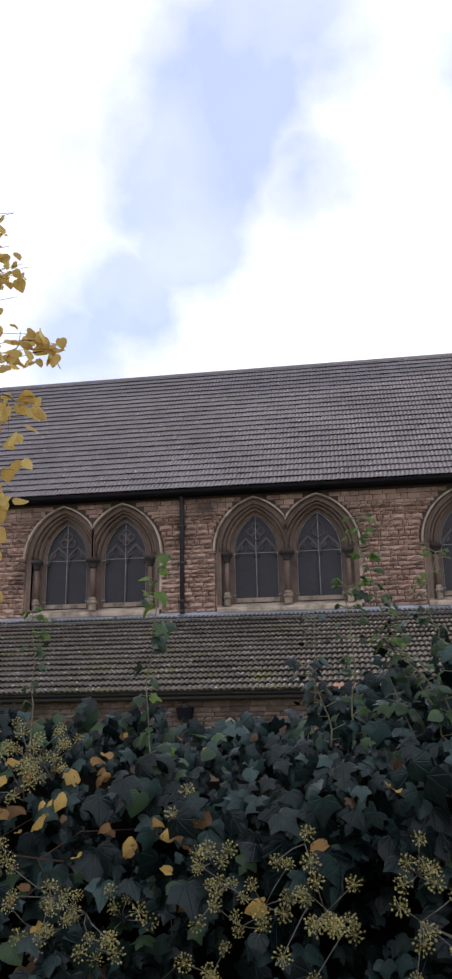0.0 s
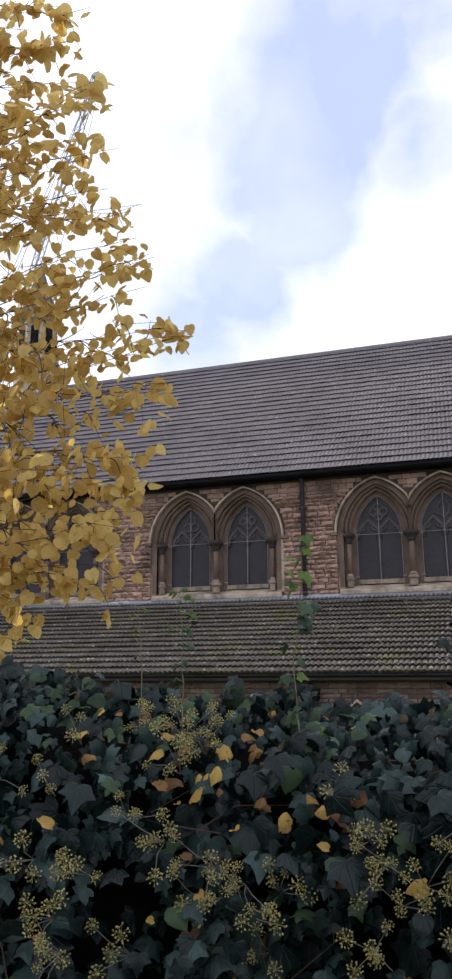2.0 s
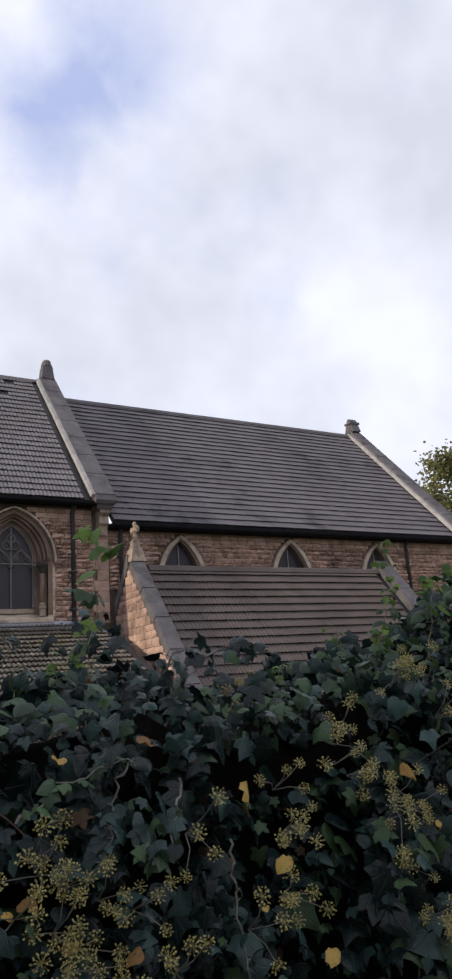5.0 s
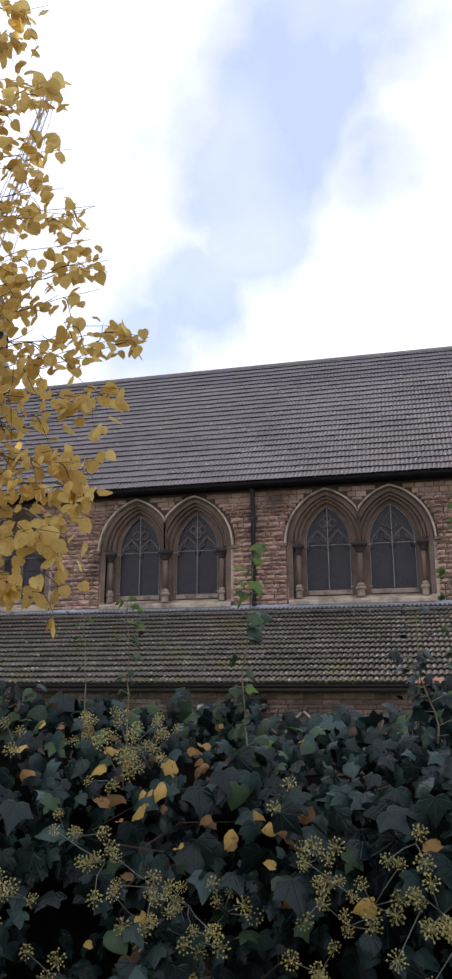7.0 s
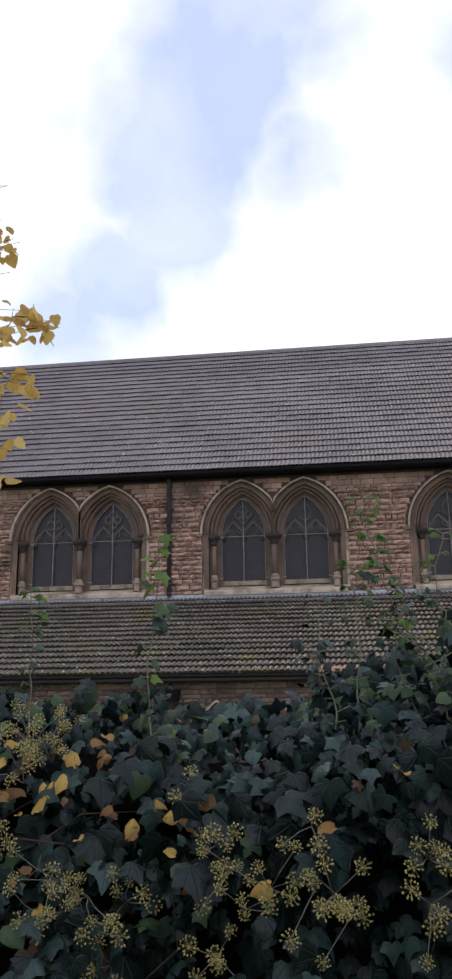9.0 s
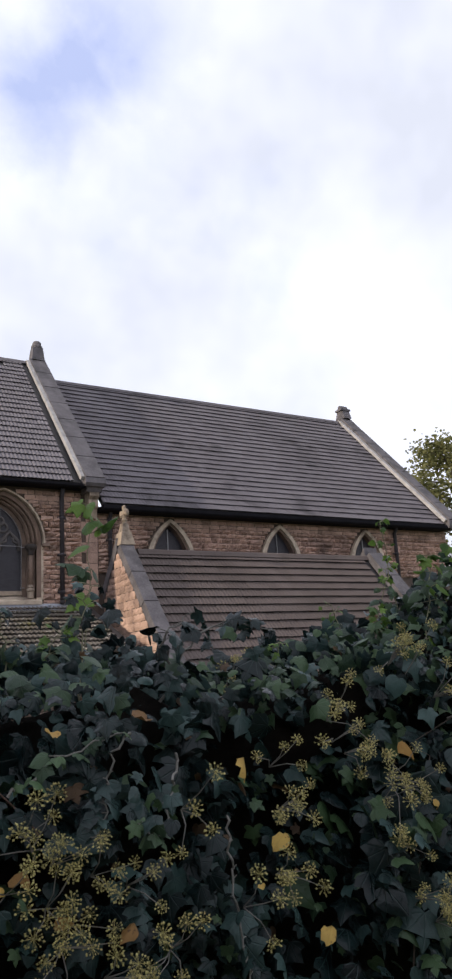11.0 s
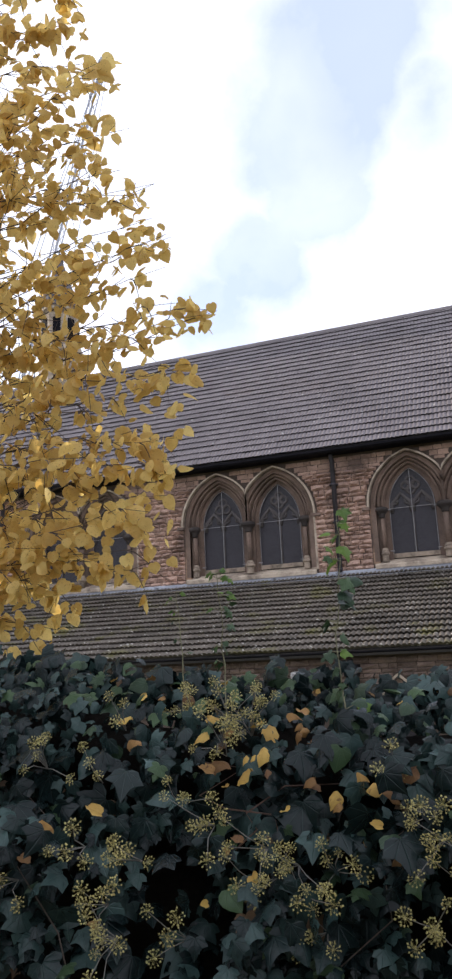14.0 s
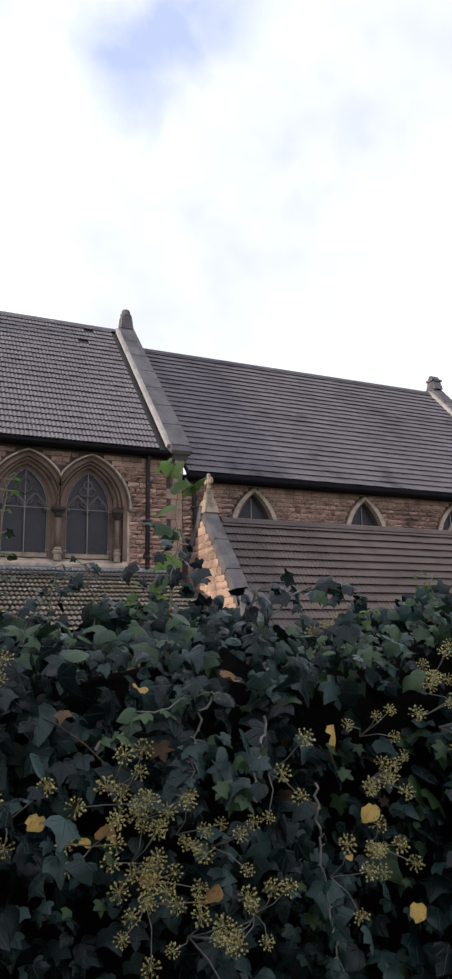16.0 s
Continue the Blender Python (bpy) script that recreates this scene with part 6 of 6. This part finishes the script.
# ================= a far tree behind the chancel =================
def build_far_tree(x, y, top, width, seed):
    z0 = ground_height(x, y)
    tree = new("far_tree")
    tree.location = (x, y, z0)
    tagged(tree, "tall tree with thinning olive-yellow foliage beyond the church", "tree")
    TB = Matrix.Translation((-x, -y, -z0))
    r = random.Random(seed)
    limbs = Soup().tube([(x, y, z0), (x + 0.1, y, z0 + 4), (x, y + 0.2, z0 + 9), (x, y, top - 1)], [0.35, 0.28, 0.16, 0.03], 10)
    heap = LeafHeap(TREE_SHAPES)
    for k in range(120):
        hz = r.uniform(z0 + 3, top - 0.3)
        ang = r.uniform(0, 2 * math.pi)
        shape = math.sin(math.pi * min(1, (hz - z0 - 1.5) / (top - z0 - 0.5))) ** 0.6
        rad = width * shape * r.uniform(0.4, 1.0)
        a = Vector((x, y, hz - rad * 0.35))
        end = Vector((x + rad * math.cos(ang), y + rad * math.sin(ang), hz))
        pts = bezier(a, a.lerp(end, 0.4), a.lerp(end, 0.75), end, 6)
        limbs.tube(pts, [0.06, 0.05, 0.04, 0.03, 0.022, 0.015, 0.008], 5)
        for c in range(3):
            mid = pts[6 - c] + Vector((r.gauss(0, 0.3), r.gauss(0, 0.3), r.gauss(0, 0.3)))
            for q in range(42):
                at = mid + Vector((r.gauss(0, 0.42), r.gauss(0, 0.42), r.gauss(0, 0.36)))
                fr = leaf_frame((r.gauss(0, 1), r.gauss(-0.3, 1), r.gauss(0.4, 0.8)), (r.gauss(0, 1), r.gauss(0, 1), -0.8))
                heap.add(at, fr, r.uniform(0.12, 0.24), r.randrange(3))
    put("trunk", limbs.mesh("trunk", TWIG, True), tree, "", TB)
    put("crown", heap.mesh("crown", FAR_LEAF), tree, "thinning olive-yellow foliage", TB, "stuff")


build_far_tree(37.5, 33.0, 15.6, 4.6, 3)
build_far_tree(47.0, 35.0, 14.0, 4.8, 4)


# ================= a tower crane far behind =================
def build_crane():
    foot = Vector((-52.0, 62.0, -2.0))
    crane = new("tower_crane")
    crane.location = foot
    tagged(crane, "pale luffing tower crane with a raised lattice jib, far off", "crane")
    CB = Matrix.Translation(-foot)

    def lattice(a, b, wide, n, rad):
        s = Soup()
        d = (b - a).normalized()
        u = d.cross(Vector((0, 1, 0))).normalized()
        w = d.cross(u)
        corner = [(-1, -1), (1, -1), (1, 1), (-1, 1)]
        def at(k, c):
            return a.lerp(b, k / n) + (u * c[0] + w * c[1]) * wide / 2
        for c in corner:
            s.tube([at(0, c), at(n, c)], rad, 5)
        for k in range(n):
            for q in range(4):
                s.tube([at(k, corner[q]), at(k + 1, corner[(q + 1) % 4])], rad * 0.55, 4)
        return s

    head = Vector((-46.0, 61.0, 20.0))
    top = Vector((-33.0, 60.0, 63.6))
    put("mast", lattice(foot, Vector((foot.x, 62.0, 22.0)), 1.6, 12, 0.09).mesh("mast", STEEL), crane, "", CB)
    put("jib", lattice(head, top, 0.62, 40, 0.06).mesh("jib", STEEL), crane, "pale lattice jib", CB)
    ropes = Soup()
    for off in (-1.9, -2.6):
        ropes.tube([top, head.lerp(top, 0.5) + Vector((off, 0, 0.6)), Vector((-54, 61.5, 34.0))], 0.05, 4)
    ropes.tube([top + Vector((0.7, 0, 0)), top + Vector((-1.9, 0, -14)), top + Vector((-6.0, 0, -32))], 0.04, 4)
    put("rope", ropes.mesh("rope", STEEL), crane, "thin hoist ropes", CB)
    tip = Soup().box(top.x - 0.35, top.x + 0.5, 59.7, 60.3, top.z - 0.2, top.z + 0.4, 0.1)
    put("jib_head", tip.mesh("jib_head", STEEL), crane, "", CB)
    cab = Soup().box(-56, -49, 60.6, 63.4, 21.0, 24.0, 0.1)
    cab.prism([(-54.6, 24.0), (-53.4, 24.0), (-53.8, 34.4), (-54.2, 34.4)], (61.2, 61.8), "y")
    put("machinery", cab.mesh("machinery", STEEL), crane, "", CB)


build_crane()

# ================= many small pieces, last =================
rng = random.Random(11)
stone_face(nave_wall, nave_spans, 3.50, 6.42, WALL_Y, rng, STONE, 300, keep=lambda x, z: -4.6 < x < 6.8, smooth_over=5.98)


def chancel_spans(z0, z1):
    """Free stretches of a course beside the small pointed windows."""
    def half(z):
        h, c = z - SM_SPRING, (1.30 ** 2 - 0.76 ** 2) / 1.52
        return 0.76 if h < 0 else math.sqrt(max((0.76 + c) ** 2 - h * h, 0.0)) - c
    g = max(half(z0), half(z1)) + 0.01
    edges = [NAVE_X1 + 0.05] + [e for x in small for e in ((x - g, x + g) if g > 0.02 else (x, x))] + [CHANCEL_X1]
    return list(zip(edges[0::2], edges[1::2]))


stone_face(cw, chancel_spans, 4.3, 6.0, WALL_Y + 0.05, rng, STONE, 200, keep=lambda x, z: x < 14 and z > 4.5, smooth_over=5.62)


def aisle_cut(z0, z1):
    """Free stretches of a course beside the pointed aisle windows."""
    def half(z):
        h, c = z - 0.20, (0.95 ** 2 - 0.50 ** 2) / 1.0
        return 0.50 if h < 0 else max(0.0, math.sqrt(max((0.50 + c) ** 2 - h * h, 0.0)) - c)
    g = max(half(z0), half(z1))
    edges = [-19.0] + [e for x in hood_x for e in (x - g, x + g)] + [7.4]
    return list(zip(edges[0::2], edges[1::2]))


stone_face(aw, aisle_cut, 0.4, 1.52, AW_Y, rng, DARK_STONE, 120, keep=lambda x, z: -6 < x < 0.5 and z > 0.8, rough=0.05, course=(0.075, 0.12), length=(0.16, 0.42))


def chapel_stones():
    """Blocks on the chapel gable, whose face looks along -x."""
    s = Soup()
    z, made = 1.6, 0
    while z < 4.7:
        h = rng.uniform(0.15, 0.22)
        zt = z + h
        lo = CHAP_EY + 0.35 + max(0.0, (zt + 0.35)) * (CHAP_Y - CHAP_EY - 0.35) / 5.15
        hi = min(WALL_Y - 0.02, CHAP_Y + (4.80 - zt) / 1.2)
        y = lo
        while y < hi - 0.05:
            w = rng.uniform(0.2, 0.5)
            if hi - y - w < 0.14:
                w = hi - y
            v, f = block_mesh(rng, "b", STONE, w - 0.01, h - 0.01, 0.04)
            me = mesh_of("stone_block", [(p[1], w - 0.01 - p[0], p[2]) for p in v], f, STONE)
            put("stone_block", me, chapel_wall, m=Matrix.Translation((CHAP_X, y, z)))
            y += w
        z += h


chapel_stones()
build_roof("nave_roof", NAVE_X0, 6.72, EAVE_Y, EAVE_Z, RIDGE_Y, RIDGE_Z, TILE, "steep nave roof of grey-brown interlocking tiles", lambda x, j: -3 < x < 4.6 and j < 14, 300, 1, 0.043, 0.024,
           missing={(23, 78), (20, 77)})
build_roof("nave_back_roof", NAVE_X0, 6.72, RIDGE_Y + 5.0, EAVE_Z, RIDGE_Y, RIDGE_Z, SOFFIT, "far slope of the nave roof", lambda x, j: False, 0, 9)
build_roof("aisle_roof", AISLE[0], AISLE[1], AISLE[2], AISLE[3], AISLE[4], AISLE[5], MOSSY, "low aisle roof of mossy brown interlocking tiles", lambda x, j: -4.5 < x < 2.2, 300, 2, 0.056, 0.034)
build_roof("chancel_roof", NAVE_X1 + 0.05, 19.95, 18.06, C_EAVE_Z, RIDGE_Y, C_RIDGE_Z, SLATE, "steep chancel roof of purple-grey interlocking tiles", lambda x, j: x < 13 and j < 16, 300, 3, 0.043, 0.010)
build_roof("chapel_roof", CHAP_X + 0.40, CHAP_END - 0.42, CHAP_EY, CHAP_EZ, CHAP_Y, CHAP_Z, WARM_TILE, "steep side chapel roof of brown interlocking tiles", lambda x, j: x < 13 and j > 10, 300, 4, 0.060, 0.016)
